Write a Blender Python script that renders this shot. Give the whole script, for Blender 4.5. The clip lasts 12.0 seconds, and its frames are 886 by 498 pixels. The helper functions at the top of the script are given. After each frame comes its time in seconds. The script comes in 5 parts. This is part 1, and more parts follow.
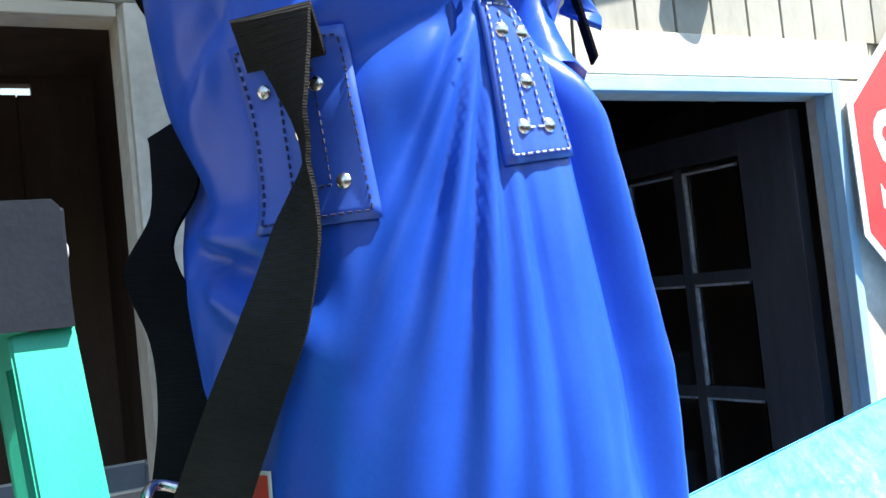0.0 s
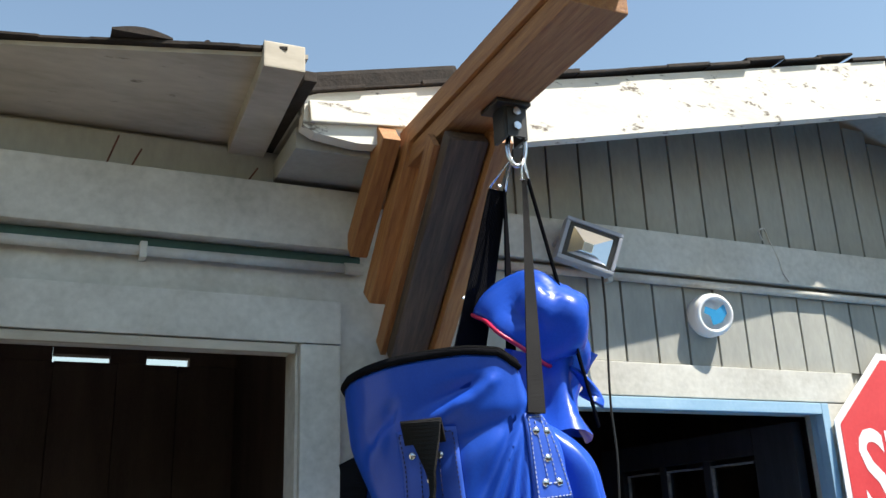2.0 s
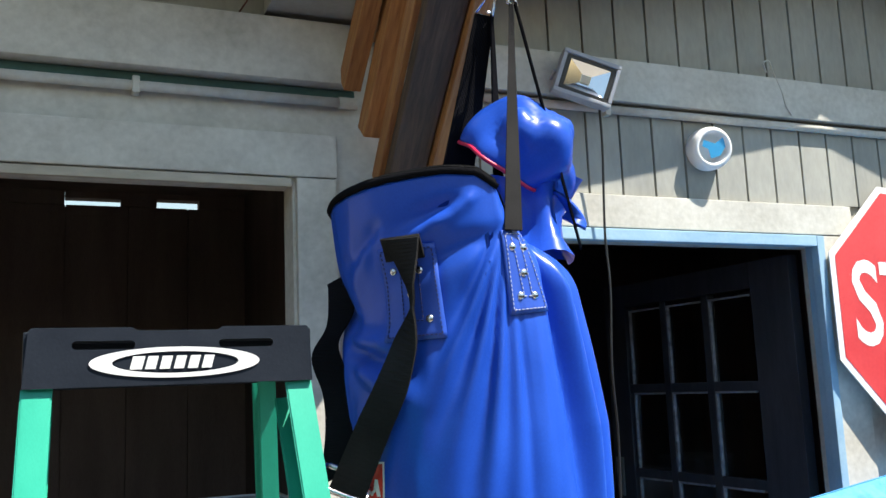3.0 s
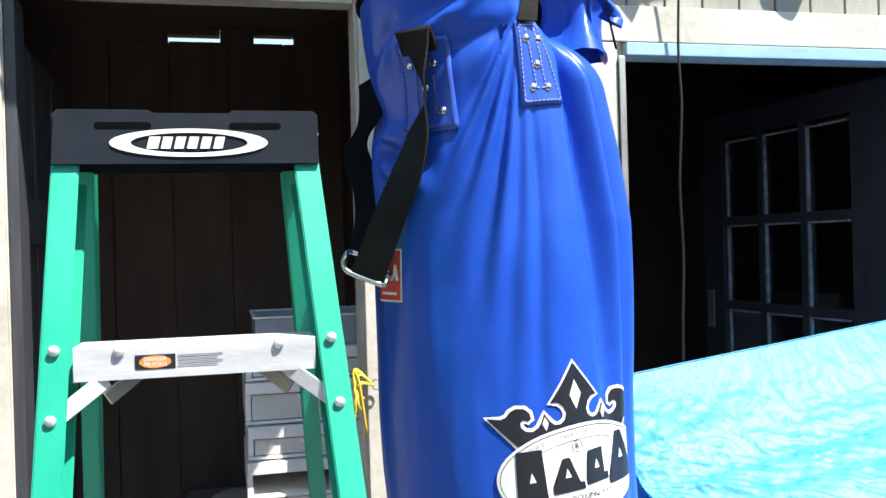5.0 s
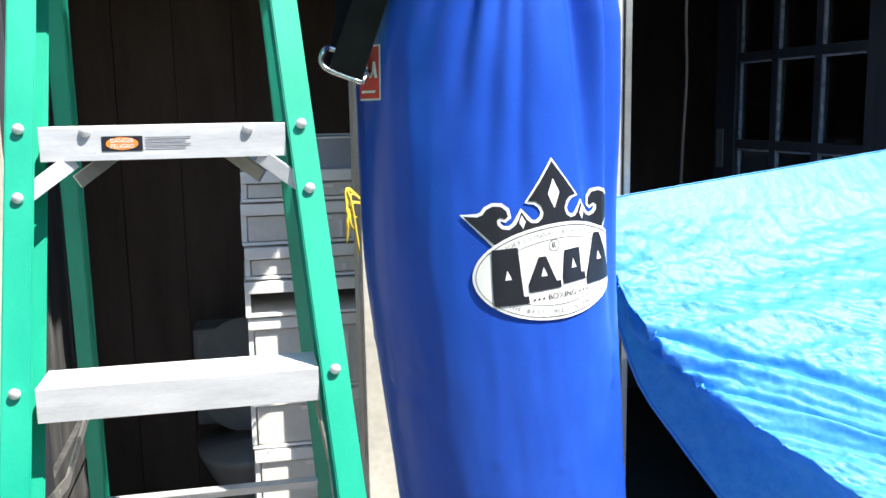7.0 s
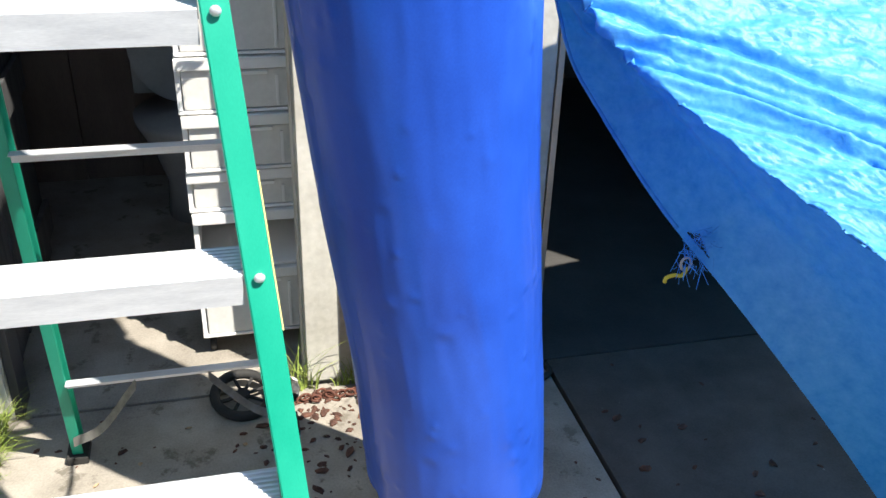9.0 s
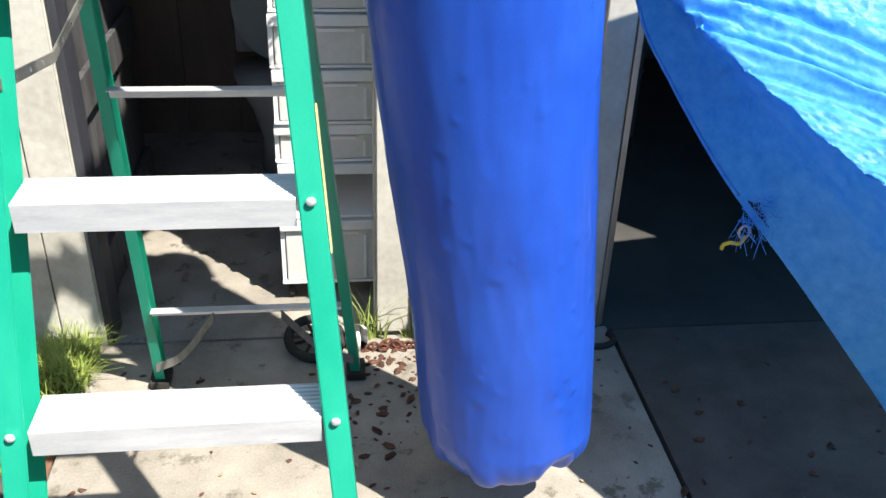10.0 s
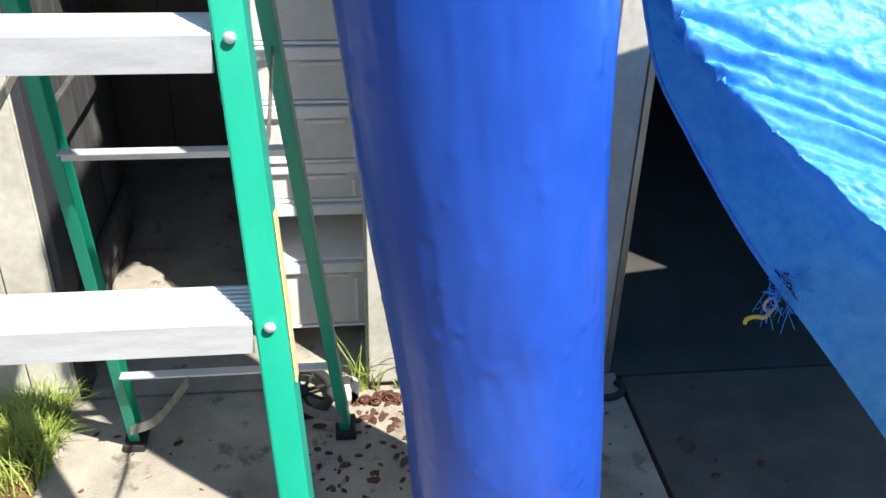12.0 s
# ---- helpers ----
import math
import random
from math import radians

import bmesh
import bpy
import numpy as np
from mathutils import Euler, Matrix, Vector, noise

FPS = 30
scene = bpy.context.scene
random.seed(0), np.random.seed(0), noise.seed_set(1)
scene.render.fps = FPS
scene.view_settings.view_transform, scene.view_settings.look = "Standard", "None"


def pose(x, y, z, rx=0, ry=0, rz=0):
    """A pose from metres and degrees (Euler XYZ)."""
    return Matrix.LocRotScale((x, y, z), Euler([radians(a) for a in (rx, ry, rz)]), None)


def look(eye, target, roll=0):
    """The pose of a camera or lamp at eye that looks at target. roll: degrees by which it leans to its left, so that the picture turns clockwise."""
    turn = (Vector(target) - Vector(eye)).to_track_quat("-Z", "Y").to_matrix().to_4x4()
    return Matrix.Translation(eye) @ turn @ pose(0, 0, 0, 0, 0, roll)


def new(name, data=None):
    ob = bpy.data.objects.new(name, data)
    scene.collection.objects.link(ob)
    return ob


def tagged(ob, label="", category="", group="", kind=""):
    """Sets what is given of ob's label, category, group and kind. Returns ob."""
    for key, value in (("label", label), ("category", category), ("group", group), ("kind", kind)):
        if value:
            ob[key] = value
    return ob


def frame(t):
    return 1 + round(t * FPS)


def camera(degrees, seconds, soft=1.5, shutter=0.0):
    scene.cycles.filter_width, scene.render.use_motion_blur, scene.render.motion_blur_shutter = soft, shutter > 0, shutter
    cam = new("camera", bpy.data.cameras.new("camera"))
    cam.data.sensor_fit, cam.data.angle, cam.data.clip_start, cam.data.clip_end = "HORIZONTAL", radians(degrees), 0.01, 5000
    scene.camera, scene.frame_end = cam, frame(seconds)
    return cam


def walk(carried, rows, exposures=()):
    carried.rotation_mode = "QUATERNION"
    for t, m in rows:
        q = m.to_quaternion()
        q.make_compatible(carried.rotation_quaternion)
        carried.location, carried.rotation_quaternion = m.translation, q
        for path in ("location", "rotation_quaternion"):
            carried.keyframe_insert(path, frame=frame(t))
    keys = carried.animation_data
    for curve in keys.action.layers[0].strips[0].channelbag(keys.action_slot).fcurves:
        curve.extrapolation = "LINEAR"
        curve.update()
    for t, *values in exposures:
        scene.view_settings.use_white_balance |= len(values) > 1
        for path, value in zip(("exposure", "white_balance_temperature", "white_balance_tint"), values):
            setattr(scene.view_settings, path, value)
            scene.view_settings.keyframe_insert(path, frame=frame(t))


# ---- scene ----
cam = camera(52.4, 12.0)
PATH = [
    (0, (-0.046, 0.342, 1.833), (0.897, 2.104, 1.916), -6.0),
    (0.5, (-0.101, 0.142, 1.817), (0.671, 1.987, 1.851), -2.3),
    (1, (-0.206, -0.024, 1.841), (0.57, 1.8, 2.108), -1.9),
    (1.5, (-0.303, -0.156, 1.858), (0.499, 1.621, 2.304), -2.3),
    (2, (-0.334, -0.243, 1.872), (0.452, 1.49, 2.487), -2.1),
    (2.5, (-0.332, -0.262, 1.859), (0.451, 1.519, 2.323), -1.6),
    (3, (-0.284, -0.275, 1.817), (0.48, 1.549, 2.119), -2.3),
    (3.2, (-0.256, -0.281, 1.814), (0.435, 1.577, 2.079), -2.0),
    (4.8, (-0.132, -0.359, 1.723), (0.366, 1.578, 1.749), -1.6),
    (5, (-0.125, -0.357, 1.714), (0.351, 1.585, 1.709), -1.6),
    (5.5, (-0.103, -0.356, 1.69), (0.33, 1.595, 1.614), -1.6),
    (6, (-0.081, -0.354, 1.667), (0.348, 1.595, 1.529), -1.5),
    (6.5, (-0.066, -0.344, 1.642), (0.355, 1.596, 1.4), -1.2),
    (7, (-0.065, -0.358, 1.619), (0.357, 1.572, 1.308), -1.0),
    (7.2, (-0.07, -0.366, 1.606), (0.346, 1.556, 1.244), -1.0),
    (8.8, (-0.008, -0.313, 1.571), (0.483, 1.405, 0.673), 1.1),
    (9, (0.029, -0.33, 1.558), (0.478, 1.37, 0.606), 2.0),
    (9.5, (0.07, -0.402, 1.535), (0.364, 1.291, 0.511), 2.4),
    (10, (0.087, -0.433, 1.541), (0.32, 1.287, 0.547), 2.2),
    (10.5, (0.096, -0.425, 1.546), (0.275, 1.318, 0.582), 2.1),
    (11, (0.104, -0.394, 1.564), (0.318, 1.353, 0.614), 2.6),
    (11.5, (0.091, -0.309, 1.604), (0.338, 1.462, 0.71), 2.6),
    (12, (0.138, -0.198, 1.593), (0.358, 1.506, 0.569), 1.7),
]
EXPOSURES = [(0.0, 1.78), (0.5, 1.55), (1.0, 1.2), (1.5, 0.97), (2.6, 1.0), (3.2, 1.16), (5.0, 1.38), (7.2, 1.3), (9.0, 1.2), (12.0, 1.18)]
walk(cam, [(t, look(eye, target, roll)) for t, eye, target, roll in PATH], EXPOSURES)

# ---- daylight: a high sun from the right and the camera's side ----
SUN = Vector((0.92, -1.0, 2.25)).normalized()
world = bpy.data.worlds.new("sky")
scene.world = world
world.use_nodes = True
wn = world.node_tree
sky = wn.nodes.new("ShaderNodeTexSky")
sky.sky_type, sky.sun_disc = "NISHITA", False
sky.ozone_density, sky.air_density, sky.dust_density = 1.0, 1.7, 0.3
sky.sun_elevation = math.asin(SUN.z)
sky.sun_rotation = math.atan2(SUN.x, SUN.y)
wn.links.new(sky.outputs[0], wn.nodes["Background"].inputs[0])
wn.nodes["Background"].inputs[1].default_value = 0.081
sun_data = bpy.data.lights.new("sun", "SUN")
sun_data.energy, sun_data.angle, sun_data.color = 5.0, radians(0.55), (1.0, 0.945, 0.85)
sun = new("sun", sun_data)
sun.matrix_world = look(SUN * 20, (0, 0, 0))


# ---- materials ----
def node(nt, kind, **values):
    n = nt.nodes.new(kind)
    for key, value in values.items():
        n.inputs[key.replace("_", " ")].default_value = value
    return n


def material(name, dark, light, rough=0.6, rough2=None, metal=0.0, scale=6.0, stretch=(1, 1, 1), bump=0.15, fine=90.0,
             stain=None, stain_scale=3.0, stain_at=0.6, island=0.0, spec=0.5, coat=0.0):
    """Two tones mixed by a broad and a fine noise, stains with their own shape, and fine relief."""
    m = bpy.data.materials.new(name)
    m.use_nodes = True
    nt = m.node_tree
    b = nt.nodes["Principled BSDF"]
    co = nt.nodes.new("ShaderNodeTexCoord")
    mp = nt.nodes.new("ShaderNodeMapping")
    mp.inputs["Scale"].default_value = stretch
    nt.links.new(co.outputs["Object"], mp.inputs[0])
    big = node(nt, "ShaderNodeTexNoise", Scale=scale, Detail=6.0, Roughness=0.6)
    nt.links.new(mp.outputs[0], big.inputs["Vector"])
    small = node(nt, "ShaderNodeTexNoise", Scale=fine, Detail=3.0)
    nt.links.new(mp.outputs[0], small.inputs["Vector"])
    add = nt.nodes.new("ShaderNodeMath")
    add.operation = "MULTIPLY_ADD"
    nt.links.new(small.outputs[0], add.inputs[0])
    add.inputs[1].default_value = 0.35
    nt.links.new(big.outputs[0], add.inputs[2])
    ramp = nt.nodes.new("ShaderNodeMapRange")
    ramp.inputs[1].default_value, ramp.inputs[2].default_value = 0.42, 0.92
    nt.links.new(add.outputs[0], ramp.inputs[0])
    mix = nt.nodes.new("ShaderNodeMix")
    mix.data_type = "RGBA"
    mix.inputs[6].default_value, mix.inputs[7].default_value = (*dark, 1), (*light, 1)
    nt.links.new(ramp.outputs[0], mix.inputs[0])
    colour = mix.outputs[2]
    if island:
        info = nt.nodes.new("ShaderNodeObjectInfo")
        hsv = nt.nodes.new("ShaderNodeHueSaturation")
        mr = nt.nodes.new("ShaderNodeMapRange")
        mr.inputs[3].default_value, mr.inputs[4].default_value = 1 - island, 1 + island
        nt.links.new(info.outputs["Random"], mr.inputs[0])
        nt.links.new(mr.outputs[0], hsv.inputs["Value"])
        nt.links.new(colour, hsv.inputs["Color"])
        colour = hsv.outputs[0]
    if stain:
        sn = node(nt, "ShaderNodeTexNoise", Scale=stain_scale, Detail=8.0, Roughness=0.7)
        nt.links.new(mp.outputs[0], sn.inputs["Vector"])
        sr = nt.nodes.new("ShaderNodeMapRange")
        sr.inputs[1].default_value, sr.inputs[2].default_value = stain_at, stain_at + 0.06
        nt.links.new(sn.outputs[0], sr.inputs[0])
        m2 = nt.nodes.new("ShaderNodeMix")
        m2.data_type = "RGBA"
        nt.links.new(sr.outputs[0], m2.inputs[0])
        nt.links.new(colour, m2.inputs[6])
        m2.inputs[7].default_value = (*stain, 1)
        colour = m2.outputs[2]
    nt.links.new(colour, b.inputs["Base Color"])
    rr = nt.nodes.new("ShaderNodeMapRange")
    rr.inputs[3].default_value, rr.inputs[4].default_value = rough, rough if rough2 is None else rough2
    nt.links.new(big.outputs[0], rr.inputs[0])
    nt.links.new(rr.outputs[0], b.inputs["Roughness"])
    b.inputs["Metallic"].default_value = metal
    b.inputs["Specular IOR Level"].default_value = spec
    b.inputs["Coat Weight"].default_value = coat
    if bump:
        bp = node(nt, "ShaderNodeBump", Strength=bump, Distance=0.004)
        nt.links.new(add.outputs[0], bp.inputs["Height"])
        nt.links.new(bp.outputs[0], b.inputs["Normal"])
    return m


def glass(name, tint=(0.9, 0.95, 0.95)):
    m = bpy.data.materials.new(name)
    m.use_nodes = True
    b = m.node_tree.nodes["Principled BSDF"]
    b.inputs["Base Color"].default_value = (*tint, 1)
    b.inputs["Roughness"].default_value = 0.03
    b.inputs["Transmission Weight"].default_value = 1.0
    return m


def woven(m, scale=150.0, strength=0.5):
    """A plain weave pressed into an existing material."""
    nt = m.node_tree
    co = nt.nodes.new("ShaderNodeTexCoord")
    heights = []
    for axis in ("DIAGONAL", "Z"):
        wv = node(nt, "ShaderNodeTexWave", Scale=scale if axis == "Z" else scale * 0.6, Distortion=0.6)
        wv.bands_direction = axis
        nt.links.new(co.outputs["Object"], wv.inputs["Vector"])
        heights.append(wv.outputs["Fac"])
    mul = nt.nodes.new("ShaderNodeMath")
    mul.operation = "MULTIPLY"
    nt.links.new(heights[0], mul.inputs[0])
    nt.links.new(heights[1], mul.inputs[1])
    bp = node(nt, "ShaderNodeBump", Strength=strength, Distance=0.0015)
    nt.links.new(mul.outputs[0], bp.inputs["Height"])
    nt.links.new(bp.outputs[0], nt.nodes["Principled BSDF"].inputs["Normal"])
    return m


VINYL = material("blue_vinyl", (0.012, 0.060, 0.39), (0.021, 0.092, 0.53), 0.25, 0.37, scale=5, bump=0.05, fine=260, stain=(0.03, 0.04, 0.2), stain_scale=5, stain_at=0.74, spec=0.29)
VINYL_PATCH = material("patch_vinyl", (0.02, 0.07, 0.40), (0.03, 0.095, 0.50), 0.3, 0.4, bump=0.06, fine=220)
WEB_BLACK = woven(material("black_webbing", (0.005, 0.005, 0.006), (0.014, 0.014, 0.016), 0.75, 0.9, bump=0.5, fine=700, spec=0.0))
WEB_GREY = woven(material("grey_webbing", (0.012, 0.012, 0.0125), (0.033, 0.032, 0.032), 0.75, 0.9, bump=0.5, fine=700, spec=0.0))
RED_PIPING = material("red_piping", (0.5, 0.01, 0.05), (0.62, 0.03, 0.09), 0.35, bump=0.02)
CHROME = material("bright_steel", (0.55, 0.55, 0.56), (0.75, 0.75, 0.76), 0.18, 0.3, metal=1.0, bump=0.02)
BLACK_STEEL = material("black_painted_steel", (0.012, 0.012, 0.013), (0.03, 0.03, 0.03), 0.35, 0.5, bump=0.05)
INK_BLACK = material("black_print", (0.012, 0.014, 0.02), (0.02, 0.022, 0.03), 0.4, bump=0.0)
INK_WHITE = material("white_print", (0.74, 0.74, 0.73), (0.84, 0.84, 0.83), 0.4, bump=0.0)
INK_GREY = material("grey_print", (0.16, 0.17, 0.2), (0.22, 0.23, 0.26), 0.5, bump=0.0)
INK_RED = material("red_print", (0.6, 0.03, 0.02), (0.72, 0.05, 0.03), 0.45, bump=0.0)
INK_ORANGE = material("orange_print", (0.75, 0.2, 0.03), (0.85, 0.27, 0.05), 0.5, bump=0.0)
GREEN = material("green_fibreglass", (0.002, 0.285, 0.185), (0.016, 0.38, 0.25), 0.38, 0.5, scale=3, stretch=(4, 4, 1), bump=0.05, fine=160, stain=(0.06, 0.3, 0.2), stain_scale=14, stain_at=0.72)
ALUMINIUM = material("brushed_aluminium", (0.54, 0.56, 0.60), (0.77, 0.79, 0.82), 0.36, 0.52, metal=0.4, scale=9, stretch=(1, 6, 6), bump=0.08, fine=120, stain=(0.45, 0.46, 0.48), stain_scale=18, stain_at=0.66)
ZINC = material("zinc_plate", (0.4, 0.39, 0.36), (0.62, 0.6, 0.55), 0.32, 0.5, metal=0.9, bump=0.06)
CAP_PLASTIC = material("black_plastic", (0.008, 0.011, 0.018), (0.016, 0.021, 0.031), 0.45, 0.6, scale=12, bump=0.1, fine=300, stain=(0.09, 0.095, 0.105), stain_scale=30, stain_at=0.76, spec=0.2)
RUBBER = material("black_rubber", (0.012, 0.012, 0.012), (0.035, 0.033, 0.03), 0.8, bump=0.3)
PAINT = material("cream_paint", (0.36, 0.34, 0.29), (0.67, 0.65, 0.585), 0.6, 0.75, scale=3.5, bump=0.35, fine=55, stain=(0.21, 0.175, 0.13), stain_scale=11, stain_at=0.70)
PAINT_GREY = material("weathered_siding_paint", (0.25, 0.25, 0.225), (0.38, 0.378, 0.335), 0.65, 0.8, scale=4, stretch=(1, 1, 0.4), bump=0.35, fine=70, stain=(0.2, 0.175, 0.135), stain_scale=12, stain_at=0.70, island=0.06)
PAINT_PEEL = material("peeling_white_paint", (0.33, 0.29, 0.225), (0.56, 0.51, 0.42), 0.6, 0.8, scale=8, stretch=(0.35, 1, 1), bump=0.5, fine=50, stain=(0.17, 0.145, 0.11), stain_scale=24, stain_at=0.63)
PAINT_FLAKE = material("flaking_barge_paint", (0.62, 0.59, 0.51), (0.80, 0.77, 0.68), 0.6, 0.8, scale=10, stretch=(0.4, 1, 1), bump=0.7, fine=60, stain=(0.15, 0.12, 0.09), stain_scale=30, stain_at=0.58)
BLUE_TRIM = material("pale_blue_paint", (0.22, 0.38, 0.52), (0.34, 0.5, 0.62), 0.5, 0.6, bump=0.15, stain=(0.12, 0.16, 0.18), stain_scale=12, stain_at=0.7)
FIR = material("new_fir_timber", (0.19, 0.068, 0.02), (0.45, 0.215, 0.072), 0.6, 0.75, scale=14, stretch=(7, 7, 0.5), bump=0.4, fine=60, stain=(0.13, 0.06, 0.03), stain_scale=11, stain_at=0.68, island=0.12)
OLD_FIR = material("weathered_dark_timber", (0.032, 0.020, 0.013), (0.14, 0.090, 0.056), 0.7, 0.85, scale=13, stretch=(7, 7, 0.5), bump=0.4, fine=70, stain=(0.02, 0.015, 0.012), stain_scale=9, stain_at=0.66)
# Black raised so its colour carries the camera haze in the doorways.
BLACK_WOOD = material("black_painted_wood", (0.026, 0.028, 0.036), (0.062, 0.064, 0.076), 0.4, 0.6, scale=6, stretch=(4, 4, 0.5), bump=0.25, stain=(0.07, 0.075, 0.08), stain_scale=10, stain_at=0.73)
GREY_WOOD = material("worn_charcoal_wood", (0.022, 0.022, 0.024), (0.11, 0.11, 0.112), 0.7, 0.85, scale=7, stretch=(5, 5, 0.5), bump=0.35)
# Brown wall tone raised to stand in for haze over the dark rooms.
DARK_ROOM = material("haze_lifted_panelling", (0.12, 0.087, 0.070), (0.22, 0.162, 0.135), 0.8, 0.9, scale=3, stretch=(3, 3, 0.5), bump=0.15)
SHINGLE = material("tar_shingle", (0.008, 0.006, 0.005), (0.042, 0.031, 0.024), 0.85, 0.95, scale=20, bump=0.8, fine=120)
CONCRETE = material("worn_concrete", (0.16, 0.142, 0.115), (0.385, 0.35, 0.298), 0.8, 0.92, scale=4.2, bump=0.7, fine=170, stain=(0.15, 0.132, 0.105), stain_scale=9, stain_at=0.57)
# Right shed floor: concrete darkened so the colour holds the room's shade.
CONCRETE_DARK = material("shade_darkened_concrete", (0.030, 0.029, 0.027), (0.075, 0.071, 0.065), 0.75, 0.9, scale=3.5, bump=0.5, fine=150, stain=(0.15, 0.14, 0.125), stain_scale=12, stain_at=0.69)
# Concrete with pale stains, its base tone lowered to paint in shade.
CONCRETE_MID = material("stained_shade_concrete", (0.042, 0.038, 0.033), (0.110, 0.100, 0.087), 0.8, 0.92, scale=5.5, bump=0.6, fine=150, stain=(0.24, 0.225, 0.20), stain_scale=26, stain_at=0.68)
SOIL = material("dry_red_soil", (0.1, 0.045, 0.022), (0.22, 0.11, 0.06), 0.95, scale=14, bump=0.8)
YARD = material("low_bounce_ground", (0.07, 0.06, 0.05), (0.13, 0.115, 0.095), 0.95, scale=3, bump=0.6)
SKY_BLOCKER = material("sky_blocker_boards", (0.09, 0.08, 0.07), (0.16, 0.145, 0.125), 0.85, scale=4, bump=0.2)
GRASS = material("grass_blades", (0.13, 0.22, 0.03), (0.38, 0.42, 0.10), 0.6, scale=18, bump=0.0, island=0.1)
BARK = material("bark_chips", (0.045, 0.02, 0.013), (0.13, 0.06, 0.04), 0.9, scale=60, bump=0.5, island=0.4)
PLASTIC = material("cloudy_white_plastic", (0.84, 0.83, 0.81), (0.90, 0.89, 0.87), 0.35, 0.5, bump=0.05)
DRAWER = material("cloudy_drawer_plastic", (0.60, 0.59, 0.56), (0.78, 0.77, 0.74), 0.25, 0.4, scale=9, bump=0.03)
# White ceramic greyed so the colour carries the dark corner's shade.
CERAMIC = material("shade_greyed_ceramic", (0.34, 0.34, 0.34), (0.45, 0.45, 0.45), 0.15, bump=0.0)
SIGN_RED = material("faded_red_sheeting", (0.5, 0.03, 0.035), (0.62, 0.06, 0.06), 0.4, 0.5, scale=6, bump=0.02, stain=(0.75, 0.6, 0.58), stain_scale=9, stain_at=0.665)
SIGN_WHITE = material("white_sheeting", (0.7, 0.7, 0.69), (0.8, 0.8, 0.79), 0.4, bump=0.02)
TARP = material("blue_poly_tarp", (0.028, 0.27, 0.74), (0.125, 0.47, 0.90), 0.40, 0.52, scale=30, bump=0.5, fine=130, spec=0.4)
def thin_sheet(m, colour, share):
    """Lets part of the light that falls on one face through to the other."""
    nt = m.node_tree
    out = nt.nodes["Material Output"]
    mix = nt.nodes.new("ShaderNodeMixShader")
    mix.inputs[0].default_value = share
    tr = nt.nodes.new("ShaderNodeBsdfTranslucent")
    tr.inputs["Color"].default_value = (*colour, 1)
    nt.links.new(nt.nodes["Principled BSDF"].outputs[0], mix.inputs[1])
    nt.links.new(tr.outputs[0], mix.inputs[2])
    nt.links.new(mix.outputs[0], out.inputs["Surface"])


thin_sheet(TARP, (0.01, 0.36, 0.92), 0.28)
LABEL_CREAM = material("faded_yellow_label", (0.62, 0.49, 0.17), (0.75, 0.65, 0.33), 0.5, bump=0.03)
DULL_STEEL = material("dirty_galvanised_steel", (0.15, 0.145, 0.135), (0.3, 0.29, 0.265), 0.45, 0.65, metal=0.35, scale=25, bump=0.15)
ROPE_YELLOW = material("yellow_rope", (0.6, 0.42, 0.02), (0.75, 0.58, 0.06), 0.7, bump=0.3, fine=300)
LEAF = material("dry_tan_leaf", (0.3, 0.2, 0.11), (0.5, 0.36, 0.22), 0.8, scale=40, bump=0.2)
RUST = material("rusty_chain_iron", (0.06, 0.022, 0.015), (0.17, 0.06, 0.035), 0.85, scale=40, bump=0.6)
CABLE = material("black_cable", (0.010, 0.010, 0.010), (0.022, 0.022, 0.022), 0.35, bump=0.0)
GREY_CASE = material("grey_cast_case", (0.3, 0.32, 0.36), (0.4, 0.42, 0.46), 0.45, bump=0.1)
REFLECTOR = material("faceted_reflector", (0.75, 0.78, 0.8), (0.85, 0.87, 0.88), 0.12, metal=1.0, bump=0.0)
LED = material("led_chip", (0.55, 0.52, 0.4), (0.65, 0.62, 0.5), 0.5, bump=0.0)
PANE = glass("window_glass")
TAPE_BLUE = material("blue_foil", (0.03, 0.3, 0.6), (0.06, 0.42, 0.75), 0.3, bump=0.05)
THREAD = material("pale_thread", (0.3, 0.34, 0.5), (0.5, 0.54, 0.68), 0.7, bump=0.0)
THREAD_DARK = material("navy_thread", (0.01, 0.012, 0.05), (0.02, 0.025, 0.09), 0.7, bump=0.0)


# ---- mesh tools ----
def link(name, bm, mat, parent=None, label="", smooth=False):
    me = bpy.data.meshes.new(name)
    bmesh.ops.recalc_face_normals(bm, faces=bm.faces)
    bm.to_mesh(me)
    bm.free()
    me.materials.append(mat)
    if smooth:
        for p in me.polygons:
            p.use_smooth = True
    ob = new(name, me)
    ob.parent = parent
    if label:
        ob["label"] = label
    return ob


def part(name, bm, mat, parent, label="", smooth=False):
    return link(name, bm, mat, parent, label, smooth)


def thing(name, label, category, group="", at=(0, 0, 0), kind=""):
    ob = new(name)
    ob.location = at
    return tagged(ob, label, category, group, kind)


def box(bm, x0, x1, y0, y1, z0, z1, bevel=0.0, m=None):
    made = bmesh.ops.create_cube(bm, size=1)["verts"]
    mat = Matrix.Translation(((x0 + x1) / 2, (y0 + y1) / 2, (z0 + z1) / 2)) @ Matrix.Diagonal((x1 - x0, y1 - y0, z1 - z0, 1))
    if m is not None:
        mat = m @ mat
    bmesh.ops.transform(bm, matrix=mat, verts=made)
    if bevel:
        edges = list({e for v in made for e in v.link_edges})
        bmesh.ops.bevel(bm, geom=edges, offset=bevel, segments=2, affect="EDGES", profile=0.7)
    return bm


